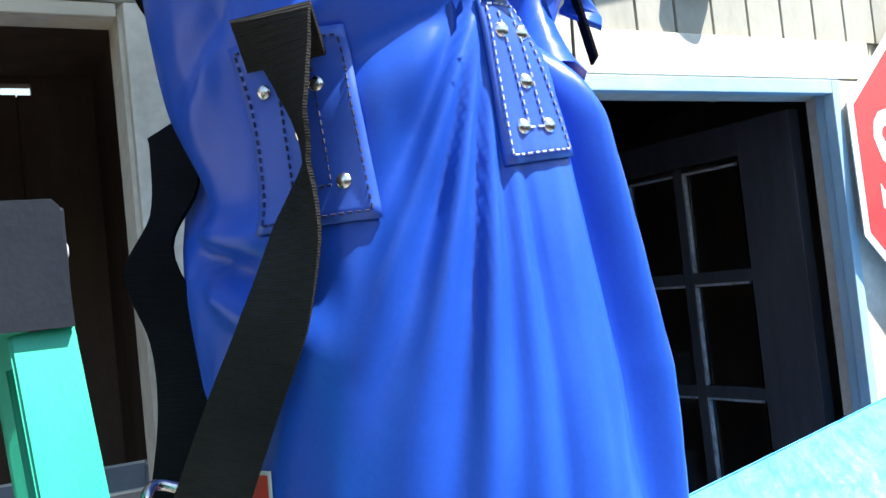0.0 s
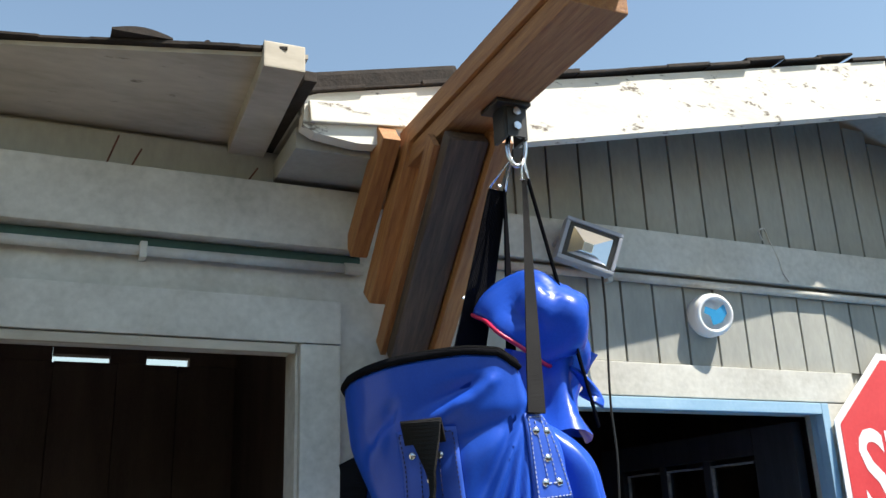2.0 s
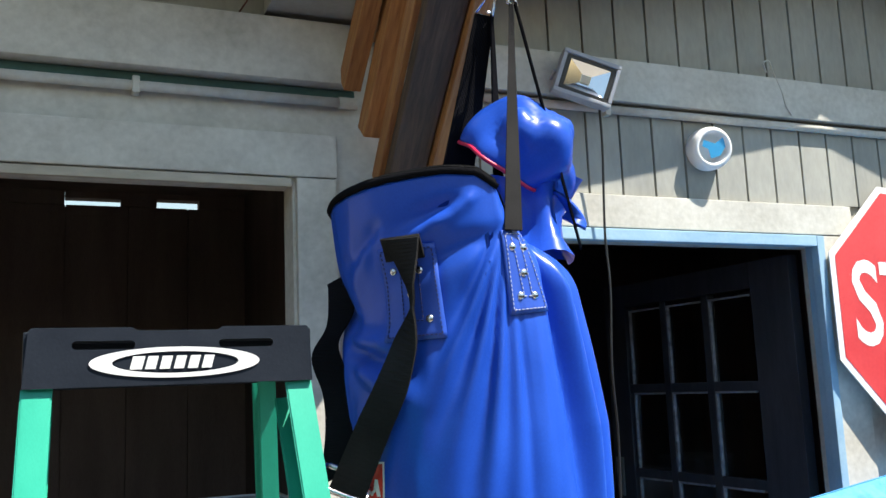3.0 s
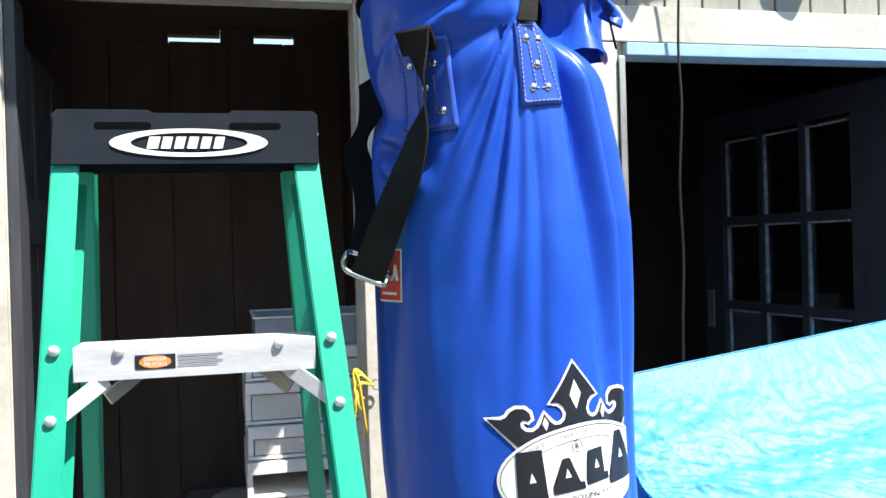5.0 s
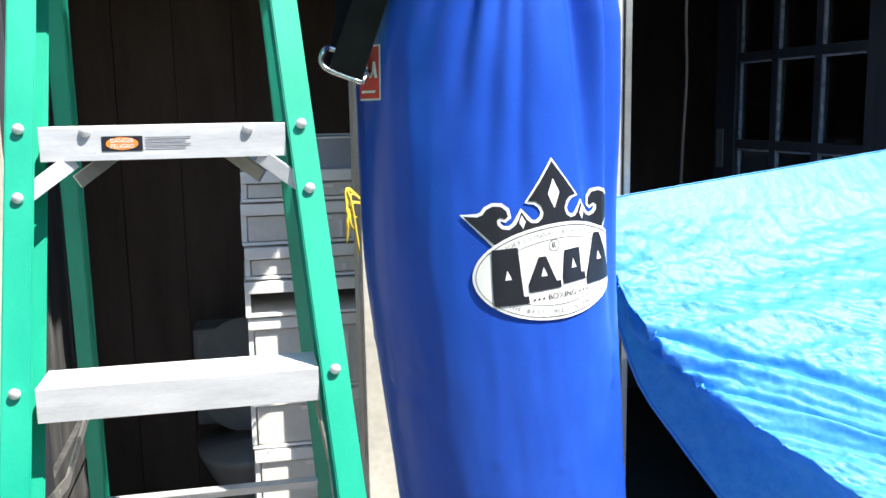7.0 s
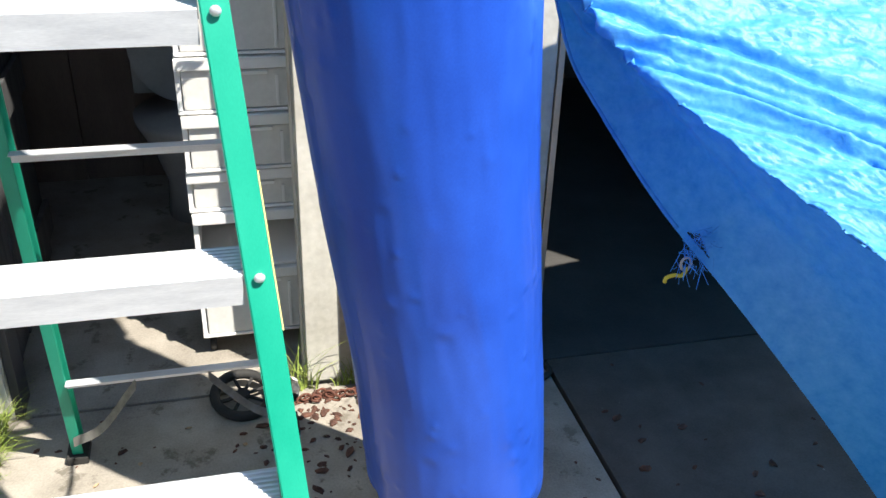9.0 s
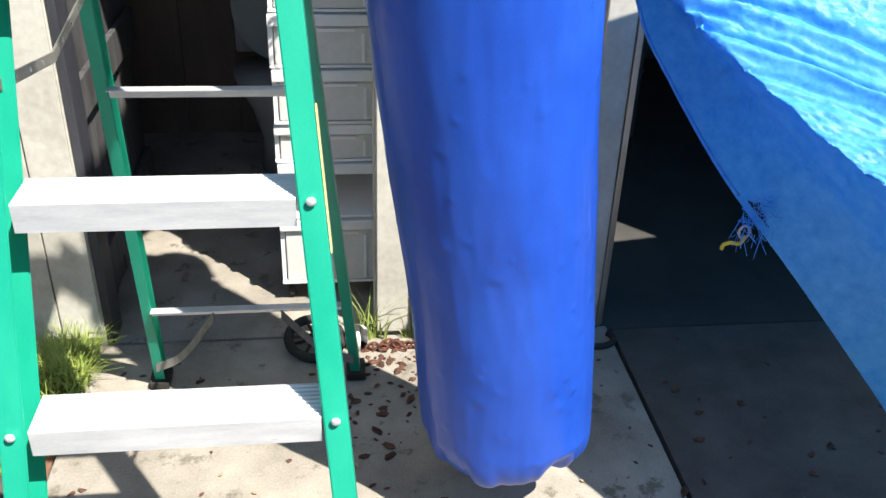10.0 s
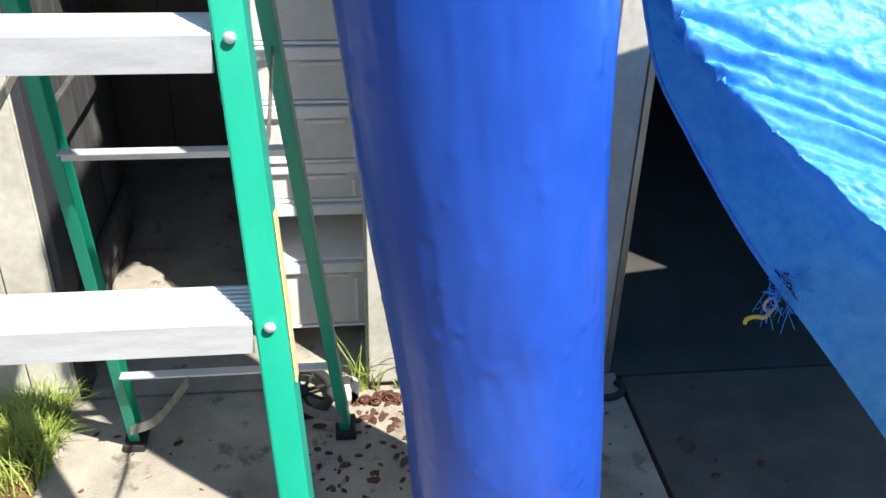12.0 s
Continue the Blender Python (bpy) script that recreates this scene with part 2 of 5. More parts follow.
def boxed(*args, **kw):
    return box(bmesh.new(), *args, **kw)


def frame_along(a, b, side):
    """A matrix with z along a-b, x near side, at a."""
    a, b = Vector(a), Vector(b)
    z = (b - a).normalized()
    x = (Vector(side) - z * Vector(side).dot(z)).normalized()
    y = z.cross(x)
    m = Matrix((x, y, z)).transposed().to_4x4()
    m.translation = a
    return m, (b - a).length


def sweep(bm, profile, a, b, side):
    """A closed profile (x, y) carried straight from a to b."""
    m, n = frame_along(a, b, side)
    rings = [[bm.verts.new(m @ Vector((x, y, z))) for x, y in profile] for z in (0, n)]
    k = len(profile)
    for i in range(k):
        bm.faces.new((rings[0][i], rings[0][(i + 1) % k], rings[1][(i + 1) % k], rings[1][i]))
    bm.faces.new(rings[0][::-1])
    bm.faces.new(rings[1])
    return bm


def plank(a, b, side, w, d, bevel=0.003):
    """A board from a to b: w along side, d across."""
    m, n = frame_along(a, b, side)
    return box(bmesh.new(), -w / 2, w / 2, -d / 2, d / 2, 0, n, bevel, m)


def timber(name, a, b, side, w, d, mat, parent, label="", bevel=0.003):
    """A board from a to b as a part whose own z axis runs along its grain."""
    m, n = frame_along(a, b, side)
    ob = part(name, box(bmesh.new(), -w / 2, w / 2, -d / 2, d / 2, 0, n, bevel), mat, parent, label)
    ob.matrix_local = m
    return ob


def tube(points, r, sides=10, closed=False, bm=None):
    bm = bm or bmesh.new()
    pts = [Vector(p) for p in points]
    n = len(pts)
    rings, up = [], Vector((0.123, 0.456, 0.87)).normalized()
    for i, p in enumerate(pts):
        q0 = pts[i - 1] if i or closed else p
        q1 = pts[(i + 1) % n] if i < n - 1 or closed else p
        d = (q1 - q0).normalized()
        x = d.cross(up)
        if x.length < 0.05:
            x = d.cross(Vector((1, 0, 0)))
        x.normalize()
        y = d.cross(x)
        rings.append([bm.verts.new(p + x * (r * math.cos(math.tau * k / sides)) + y * (r * math.sin(math.tau * k / sides))) for k in range(sides)])
    for i in range(n if closed else n - 1):
        for k in range(sides):
            a, b = rings[i], rings[(i + 1) % n]
            bm.faces.new((a[k], a[(k + 1) % sides], b[(k + 1) % sides], b[k]))
    if not closed:
        bm.faces.new(rings[0][::-1])
        bm.faces.new(rings[-1])
    return bm


def curve(points, steps=8):
    """A smooth line through the points (Catmull-Rom)."""
    p = [Vector(q) for q in points]
    p = [p[0] * 2 - p[1]] + p + [p[-1] * 2 - p[-2]]
    out = []
    for i in range(1, len(p) - 2):
        for k in range(steps):
            t = k / steps
            a, b, c, d = p[i - 1:i + 3]
            out.append(0.5 * ((2 * b) + (c - a) * t + (2 * a - 5 * b + 4 * c - d) * t * t + (3 * b - a - 3 * c + d) * t ** 3))
    out.append(p[-2])
    return out


def ribbon(centres, sides, thick):
    """A strap: centre line, half-width vectors, thickness."""
    bm = bmesh.new()
    rows = []
    n = len(centres)
    for i, (c, s) in enumerate(zip(centres, sides)):
        c, s = Vector(c), Vector(s)
        d = Vector(centres[min(i + 1, n - 1)]) - Vector(centres[max(i - 1, 0)])
        nn = d.cross(s).normalized() * thick / 2
        rows.append([bm.verts.new(q) for q in (c - s + nn, c + s + nn, c + s - nn, c - s - nn)])
    for i in range(n - 1):
        for k in range(4):
            bm.faces.new((rows[i][k], rows[i][(k + 1) % 4], rows[i + 1][(k + 1) % 4], rows[i + 1][k]))
    bm.faces.new(rows[0][::-1])
    bm.faces.new(rows[-1])
    return bm


def disc(bm, m, r, h, sides=24, bevel=0.0):
    made = bmesh.ops.create_cone(bm, cap_ends=True, segments=sides, radius1=r, radius2=r, depth=h, matrix=m)["verts"]
    if bevel:
        edges = list({e for v in made for e in v.link_edges if len(e.link_faces) == 2 and e.calc_face_angle(0) > 1})
        bmesh.ops.bevel(bm, geom=edges, offset=bevel, segments=2, affect="EDGES")
    return bm


def dome(bm, m, r, h, sides=14, rings=4):
    """A low rounded rivet head."""
    made = bmesh.ops.create_uvsphere(bm, u_segments=sides, v_segments=rings * 2, radius=1, matrix=m @ Matrix.Diagonal((r, r, h, 1)))
    return bm


def outline(points, cut=0.0):
    """A flat filled shape in (x, y), cut into strips so that it can bend."""
    bm = bmesh.new()
    vs = [bm.verts.new((x, y, 0)) for x, y in points]
    bm.faces.new(vs)
    bmesh.ops.triangulate(bm, faces=bm.faces)
    strips(bm, cut)
    return bm


def strips(bm, cut):
    if cut:
        for axis in (0, 1):
            vals = [v.co[axis] for v in bm.verts]
            x, top = min(vals) + cut, max(vals)
            while x < top:
                no = (1, 0, 0) if axis == 0 else (0, 1, 0)
                bmesh.ops.bisect_plane(bm, geom=bm.verts[:] + bm.edges[:] + bm.faces[:], plane_co=(no[0] * x, no[1] * x, 0), plane_no=no)
                x += cut
    return bm


def ring_shape(rx, ry, wx, wy, n=64, cut=0.0):
    bm = bmesh.new()
    a = [bm.verts.new((rx * math.cos(math.tau * i / n), ry * math.sin(math.tau * i / n), 0)) for i in range(n)]
    b = [bm.verts.new(((rx - wx) * math.cos(math.tau * i / n), (ry - wy) * math.sin(math.tau * i / n), 0)) for i in range(n)]
    for i in range(n):
        bm.faces.new((a[i], a[(i + 1) % n], b[(i + 1) % n], b[i]))
    strips(bm, cut)
    return bm


def ellipse(rx, ry, n=56):
    return [(rx * math.cos(math.tau * i / n), ry * math.sin(math.tau * i / n)) for i in range(n)]


def lettering(text, size, cut=0.0, width=None, shear=0.0, bold=0.0):
    """Flat letters, centred, in (x, y)."""
    cu = bpy.data.curves.new("letters", "FONT")
    cu.body, cu.size, cu.align_x, cu.align_y = text, size, "CENTER", "CENTER"
    cu.resolution_u, cu.shear, cu.offset = 3, shear, bold
    ob = bpy.data.objects.new("letters", cu)
    me = ob.to_mesh()
    bm = bmesh.new()
    bm.from_mesh(me)
    ob.to_mesh_clear()
    bpy.data.objects.remove(ob)
    if width and bm.verts:
        xs = [v.co.x for v in bm.verts]
        k = width / (max(xs) - min(xs))
        for v in bm.verts:
            v.co.x *= k
    strips(bm, cut)
    return bm


def mapped(bm, fn):
    for v in bm.verts:
        v.co = fn(v.co.x, v.co.y)
    return bm


def lerp_table(rows, t):
    """Linear look-up in rows of (t, value...)."""
    if t <= rows[0][0]:
        return rows[0][1:]
    for a, b in zip(rows, rows[1:]):
        if t <= b[0]:
            k = (t - a[0]) / (b[0] - a[0])
            return tuple(p + (q - p) * k for p, q in zip(a[1:], b[1:]))
    return rows[-1][1:]


def smooth_table(rows, t):
    """A smooth look-up in evenly weighted rows of (t, value...)."""
    h = 0.06
    vals = [lerp_table(rows, t + h * k) for k in (-1, -0.5, 0, 0.5, 1)]
    return tuple(sum(v) / 5 for v in zip(*vals))


# ---- ground and shell ----
WALL = 1.75

# Mostly unseen ground, given a dark tone to hold down bounced light.
bm = bmesh.new()
bmesh.ops.create_grid(bm, x_segments=60, y_segments=60, size=60)
for v in bm.verts:
    v.co.z = -0.03
tagged(link("ground", bm, YARD), "dark ground round the slab, toned to limit bounced light", "ground", kind="structure")
soil = thing("soil_bed", "dry reddish soil bed beside the slab", "soil", kind="structure")
bm = bmesh.new()
bmesh.ops.create_grid(bm, x_segments=30, y_segments=40, size=0.5)
for v in bm.verts:
    v.co = Vector((-0.86 + v.co.x * 0.5, 1.3 + v.co.y * 0.85, -0.012 + 0.012 * noise.noise(v.co * 9)))
part("soil", bm, SOIL, soil)

slab = thing("pavement", "worn sunlit concrete paving slabs with joints", "pavement", kind="structure")
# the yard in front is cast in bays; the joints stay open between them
# The right bay takes the tone that has the tarpaulin's shade painted in.
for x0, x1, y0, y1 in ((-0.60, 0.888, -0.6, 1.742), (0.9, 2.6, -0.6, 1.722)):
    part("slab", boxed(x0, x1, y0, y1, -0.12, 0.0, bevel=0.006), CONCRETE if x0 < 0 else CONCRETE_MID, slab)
floor_in = thing("floor", "bare concrete floor inside the sheds", "floor", kind="structure")
part("slab", boxed(-2.4, 0.40, 1.752, 3.6, -0.12, 0.0, bevel=0.004), CONCRETE, floor_in)
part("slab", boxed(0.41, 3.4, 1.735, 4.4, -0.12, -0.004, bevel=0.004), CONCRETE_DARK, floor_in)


def wall(name, label, boxes, mat):
    bm = bmesh.new()
    for b in boxes:
        box(bm, *b)
    return tagged(link(name, bm, mat), label, "wall", kind="structure")


front = wall("wall_front", "painted timber front wall of two joined sheds, with two doorways",
             [(-3.0, -0.572, WALL, 1.84, -0.05, 2.78), (-0.572, 0.19, WALL, 1.84, 2.30, 2.78),
              (0.19, 0.871, WALL, 1.84, -0.05, 2.78), (0.871, 1.80, WALL, 1.84, 2.19, 2.78), (1.80, 4.2, WALL, 1.84, -0.05, 2.78)]
             + [(0.2 + 0.2 * i, 0.4 + 0.2 * i, 1.76, 1.84, 2.78, 2.79 + 0.0484 * i if i < 9 else 3.20 - 0.08 * (i - 8)) for i in range(14)], PAINT)
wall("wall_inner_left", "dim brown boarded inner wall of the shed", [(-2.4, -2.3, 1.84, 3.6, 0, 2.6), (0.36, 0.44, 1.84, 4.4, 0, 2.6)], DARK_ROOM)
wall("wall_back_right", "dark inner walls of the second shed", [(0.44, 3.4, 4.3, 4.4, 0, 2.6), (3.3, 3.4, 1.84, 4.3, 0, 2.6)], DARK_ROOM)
back = thing("wall_back_left", "dim brown panelled back wall of the shed", "wall", kind="structure")
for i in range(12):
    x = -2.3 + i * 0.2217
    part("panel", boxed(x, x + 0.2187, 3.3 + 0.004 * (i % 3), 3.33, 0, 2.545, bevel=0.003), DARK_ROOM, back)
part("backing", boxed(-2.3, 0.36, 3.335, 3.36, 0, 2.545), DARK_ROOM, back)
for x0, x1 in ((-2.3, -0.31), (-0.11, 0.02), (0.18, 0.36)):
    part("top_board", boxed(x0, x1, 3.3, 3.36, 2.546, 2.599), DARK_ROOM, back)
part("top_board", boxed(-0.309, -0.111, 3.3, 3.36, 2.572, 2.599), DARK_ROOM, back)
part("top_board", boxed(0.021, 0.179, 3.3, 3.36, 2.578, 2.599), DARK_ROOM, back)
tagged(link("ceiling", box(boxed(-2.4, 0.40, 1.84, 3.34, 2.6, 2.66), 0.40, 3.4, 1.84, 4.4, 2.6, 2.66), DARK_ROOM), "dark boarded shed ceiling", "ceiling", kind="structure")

# Unseen walls added on three sides to lower the sky fill.
wall("wall_sky_blocker", "plain unseen walls added round the yard to cut sky light", [(-3.6, 4.6, -3.7, -3.6, -0.03, 2.6), (-3.7, -3.6, -3.7, 1.8, -0.03, 2.6), (4.6, 4.7, -3.7, 1.8, -0.03, 2.6)], SKY_BLOCKER)


# ---- trim, siding and doors of the front ----
TEAL = material("shadow_line_teal", (0.03, 0.08, 0.075), (0.07, 0.15, 0.14), 0.7, bump=0.2)


def trim(x0, x1, z0, z1, d=0.02, mat=PAINT, name="trim", y=WALL, label="painted timber trim board"):
    return tagged(link(name, boxed(x0, x1, y - d, y - 0.001, z0, z1, bevel=0.003), mat), label, "trim", kind="structure")


trim(-3.0, 0.345, 2.535, 2.684, 0.05)
# Thin dark strip that colours in the shadow line below the board above.
trim(-3.0, 0.345, 2.512, 2.534, 0.006, TEAL, label="dark teal strip put in as the shadow line under the trim board")
trim(-3.0, 0.34, 2.69, 2.775, 0.012, PAINT_GREY)
trim(-0.66, 0.292, 2.312, 2.415, 0.022)
trim(0.196, 0.290, 0.02, 2.309, 0.022)
trim(-0.66, 0.186, 2.288, 2.309, 0.016, PAINT_PEEL, label="rough whitewashed head of the doorway")
trim(0.772, 0.850, 0.015, 2.215, 0.02)
trim(0.76, 1.90, 2.218, 2.308, 0.022)
trim(1.775, 1.90, 0.015, 2.215, 0.02)
trim(0.872, 1.746, 2.182, 2.214, 0.03, BLUE_TRIM, label="pale blue painted door head")
trim(1.747, 1.774, 0.015, 2.214, 0.03, BLUE_TRIM, label="pale blue painted door jamb")
trim(0.56, 4.0, 2.565, 2.684, 0.04)
tagged(link("trim", boxed(0.852, 0.868, 1.722, 1.76, 0.02, 2.18, bevel=0.002), ZINC), "grey metal edge strip of the doorway", "trim", kind="structure")

siding = thing("siding", "grey-cream painted vertical board siding above the doorway", "siding", kind="structure")
for i in range(27):
    x = 0.46 + i * 0.1065
    part("board", boxed(x, x + 0.0995, WALL - 0.012, WALL - 0.001, 2.31, 2.563, bevel=0.002), PAINT_GREY, siding)
    top = min(2.72 + 0.242 * max(0, x - 0.2), 3.10 - 0.40 * (x - 2.0))
    if top > 2.6:
        part("board", boxed(x - 0.1, x - 0.0005, WALL - 0.012, WALL - 0.001, 2.686, top + 0.12, bevel=0.002), PAINT_GREY, siding)
for i in range(14):
    x = -0.68 - i * 0.14
    part("board", boxed(x - 0.0, x + 0.135 - (0.0 if i else 0.03), WALL - 0.014, WALL - 0.001, 0.03, 2.3, bevel=0.002), PAINT, siding)

door_l = tagged(thing("door_1", "black weathered plank door standing open inward, paint worn grey", "door"), kind="structure")
for i in range(6):
    part("plank", boxed(-0.615, -0.582 - 0.004 * (i % 2), 1.87 + i * 0.13, 1.996 + i * 0.13, 0.02, 2.24, bevel=0.003), GREY_WOOD, door_l)
for z in (0.12, 0.62, 1.75):
    part("rail", boxed(-0.580, -0.562, 1.88, 2.63, z, z + 0.11, bevel=0.004), GREY_WOOD, door_l)
for z in (0.4, 1.98):
    hinge = part("hinge", boxed(-0.60, -0.558, 1.765, 1.84, z, z + 0.11, bevel=0.002), BLACK_STEEL, door_l)
    for dz in (0.02, 0.055, 0.09):
        b = bmesh.new()
        dome(b, pose(-0.579, 1.764, z + dz, 90), 0.006, 0.003, 8)
        part("screw", b, ZINC, hinge)
part("jamb", boxed(-0.571, -0.548, 1.752, 1.85, 0.0, 2.285, bevel=0.003), BLACK_WOOD, door_l)

tagged(link("trim", boxed(1.7545, 1.7995, WALL + 0.0005, WALL + 0.028, 0.015, 2.189, bevel=0.002), BLUE_TRIM), "pale blue painted inner lip of the door jamb", "trim", kind="structure")

# glazed door, swung inward from the far jamb
door_r = tagged(thing("door_2", "black painted glazed timber door standing open inward", "door", at=(1.792, 1.875, 0.0)), kind="structure")
door_r.rotation_euler = (0, 0, radians(94))
DW, DH = 0.95, 2.18


def dpart(name, x0, x1, z0, z1, y=0.02, mat=BLACK_WOOD):
    return part(name, boxed(x0, x1, -y, y, z0, z1, bevel=0.003), mat, door_r)


dpart("stile", 0.0, 0.165, 0.02, DH)
dpart("stile", DW - 0.125, DW, 0.02, DH)
dpart("top_rail", 0.166, DW - 0.126, DH - 0.085, DH)
dpart("bottom_rail", 0.166, DW - 0.126, 0.02, 0.525)
px0, px1, pz0, pz1 = 0.166, DW - 0.126, 0.526, DH - 0.086
for i in (1, 2):
    x = px0 + (px1 - px0) * i / 3
    dpart("glazing_bar", x - 0.016, x + 0.016, pz0, pz1, 0.017)
for k in range(1, 5):
    z = pz0 + (pz1 - pz0) * k / 5
    for i in range(3):
        a = px0 + (px1 - px0) * i / 3 + (0.0165 if i else 0)
        b = px0 + (px1 - px0) * (i + 1) / 3 - (0.0165 if i < 2 else 0)
        dpart("glazing_bar", a, b, z - 0.016, z + 0.016, 0.017)
# Pale strips on two edges of each pane paint in the light caught there.
LIT_EDGE = material("pale_lit_edge", (0.14, 0.15, 0.16), (0.50, 0.52, 0.55), 0.8, scale=40, bump=0.4)
for i in range(3):
    for k in range(5):
        a, b = px0 + (px1 - px0) * i / 3 + 0.017, px0 + (px1 - px0) * (i + 1) / 3 - 0.017
        c, d = pz0 + (pz1 - pz0) * k / 5 + 0.017, pz0 + (pz1 - pz0) * (k + 1) / 5 - 0.017
        p = part("pane", boxed(a, b, -0.002, 0.002, c, d), PANE, door_r)
        part("lit_edge_strip", boxed(a, b, 0.003, 0.014, d - 0.006, d + 0.0005), LIT_EDGE, p)
        part("lit_edge_strip", boxed(b - 0.006, b + 0.0005, 0.003, 0.014, c, d - 0.007), LIT_EDGE, p)
part("lock_plate", boxed(DW - 0.062, DW - 0.020, 0.0205, 0.0245, 1.375, 1.52, bevel=0.001), ZINC, door_r, "dull steel lock plate")

# ---- roof ----
eave = tagged(thing("eave", "low tar-shingled eave with boarded soffit and rafter tail", "roof"), kind="structure")
bm = bmesh.new()
low = [(-3.0, 1.55), (-0.47, 1.495), (0.0, 1.37), (0.10, 1.345)]
vs = [bm.verts.new((x, y, 2.815)) for x, y in low] + [bm.verts.new((0.10, 1.76, 2.79)), bm.verts.new((-3.0, 1.76, 2.79))]
f = bm.faces.new(vs)
up = bmesh.ops.extrude_face_region(bm, geom=[f])["geom"]
bmesh.ops.translate(bm, vec=(0, 0, 0.010), verts=[v for v in up if isinstance(v, bmesh.types.BMVert)])
part("soffit", bm, PAINT_PEEL, eave)
for i in range(33):
    x = -2.98 + i * 0.092
    b = boxed(x, x + 0.0925, 1.3, 1.9, 2.8265 + 0.0015 * (i % 2), 2.8315 + 0.003 * random.random(), bevel=0.001)
    jut = 0.012 + 0.004 * random.random()
    for v in b.verts:
        if v.co.y < 1.6:
            v.co.y = lerp_table(low, v.co.x)[0] - jut
    part("shingle", b, SHINGLE, eave)
part("infill", boxed(-3.0, 0.098, 1.763, 1.838, 2.781, 2.825), PAINT_GREY, eave)


def curled_shingle(x, length, height, y0=1.40):
    """A lifted shingle, arched along the eave."""
    b = bmesh.new()
    n = 8
    top = [(x + length * (k / n - 0.5), height * (0.25 + 0.75 * math.sin(math.pi * k / n))) for k in range(n + 1)]
    pts = [(top[0][0], 0.0)] + top + [(top[-1][0], 0.0)]
    rows = [[b.verts.new((px, y, 2.836 + pz)) for px, pz in pts] for y in (y0, y0 + 0.11)]
    for k in range(len(pts)):
        q = (k + 1) % len(pts)
        b.faces.new((rows[0][k], rows[0][q], rows[1][q], rows[1][k]))
    b.faces.new(rows[0][::-1])
    b.faces.new(rows[1])
    return part("curled_shingle", b, SHINGLE, eave)


for x, l, h in ((-0.218, 0.115, 0.016), (-0.093, 0.022, 0.014), (-0.064, 0.030, 0.015), (-0.036, 0.020, 0.013), (-0.44, 0.07, 0.014), (-0.70, 0.16, 0.016), (-1.1, 0.12, 0.014), (0.035, 0.018, 0.016)):
    curled_shingle(x, l, h, 1.40 if x > -0.3 else 1.50)
part("rafter", plank((0.058, 1.745, 2.79), (0.052, 1.345, 2.812), (1, 0, 0), 0.085, 0.06), PAINT_PEEL, eave)
part("rafter", plank((-1.2, 1.745, 2.79), (-1.2, 1.45, 2.805), (1, 0, 0), 0.085, 0.06), PAINT_PEEL, eave)

gable = tagged(thing("gable_roof", "shingled gable roof with a peeling white barge board", "roof"), kind="structure")
SL = 0.242


def gz(x):
    return 2.974 + SL * (x - 0.815)


bm = bmesh.new()
# the barge board, its foot cut off slanting and split by rot
pts = [(0.132, gz(0.132) - 0.006), (0.16, gz(0.16)), (2.0, gz(2.0)), (2.0, gz(2.0) - 0.178), (0.44, gz(0.44) - 0.160), (0.25, gz(0.25) - 0.128), (0.155, 2.72), (0.128, 2.735)]
va = [bm.verts.new((x, 1.482, z)) for x, z in pts]
vb = [bm.verts.new((x, 1.52, z)) for x, z in pts]
bm.faces.new(va)
bm.faces.new(vb[::-1])
for i in range(len(pts)):
    bm.faces.new((va[i], va[(i + 1) % len(pts)], vb[(i + 1) % len(pts)], vb[i]))
part("barge_board", bm, PAINT_FLAKE, gable)
part("peeled_strip", plank((0.14, 1.474, 2.765), (0.43, 1.478, 2.795), (0, 0, 1), 0.05, 0.012), PAINT_FLAKE, gable)
SR = 0.40
part("barge_board", plank((2.001, 1.501, gz(2.0) - 0.080), (3.6, 1.501, gz(2.0) - 0.080 - SR * 1.6), (0, 0, 1), 0.155, 0.038), PAINT_FLAKE, gable)
slopes = ((Matrix.Translation((0.12, 0, gz(0.12))) @ Matrix.Rotation(-math.atan(SL), 4, "Y"), 1.93, 13),
          (Matrix.Translation((2.004, 0, gz(2.0))) @ Matrix.Rotation(math.atan(SR), 4, "Y"), 1.78, 12))
for m_s, length, count in slopes:
    part("roof_deck", box(bmesh.new(), 0, length, 1.523, 2.4, -0.032, -0.014, m=m_s), PAINT_GREY, gable)
    for i in range(count):
        x = i * length / count
        part("shingle", box(bmesh.new(), x, x + length / count + 0.004, 1.478 - 0.014 * random.random(), 2.4, 0.001 + 0.002 * (i % 2), 0.006 + 0.008 * random.random(), bevel=0.002,
                            m=m_s @ Matrix.Rotation(-0.012 * random.random(), 4, "Y")), SHINGLE, gable)
part("rotten_edge", plank((0.09, 1.62, 2.86), (0.52, 1.56, 2.935), (0, 1, 0), 0.14, 0.055, 0.012), SHINGLE, gable)
# Filler added to stop a sun streak, dark so it passes for a shaded gap.
part("sun_leak_filler", boxed(0.1005, 0.1275, 1.375, 1.76, 2.782, 2.805, bevel=0.002), SHINGLE, gable)
part("block", boxed(0.125, 0.36, 1.53, 1.74, 2.70, 2.752, bevel=0.003), PAINT_GREY, gable)

# ---- timber bracket that carries the bag ----
bracket = thing("hanging_bracket", "new and weathered timber bracket bolted to the wall, carrying the bag", "bracket")
timber("beam", (0.4145, 0.775, 2.682), (0.4145, 1.735, 2.682), (1, 0, 0), 0.109, 0.042, FIR, bracket)
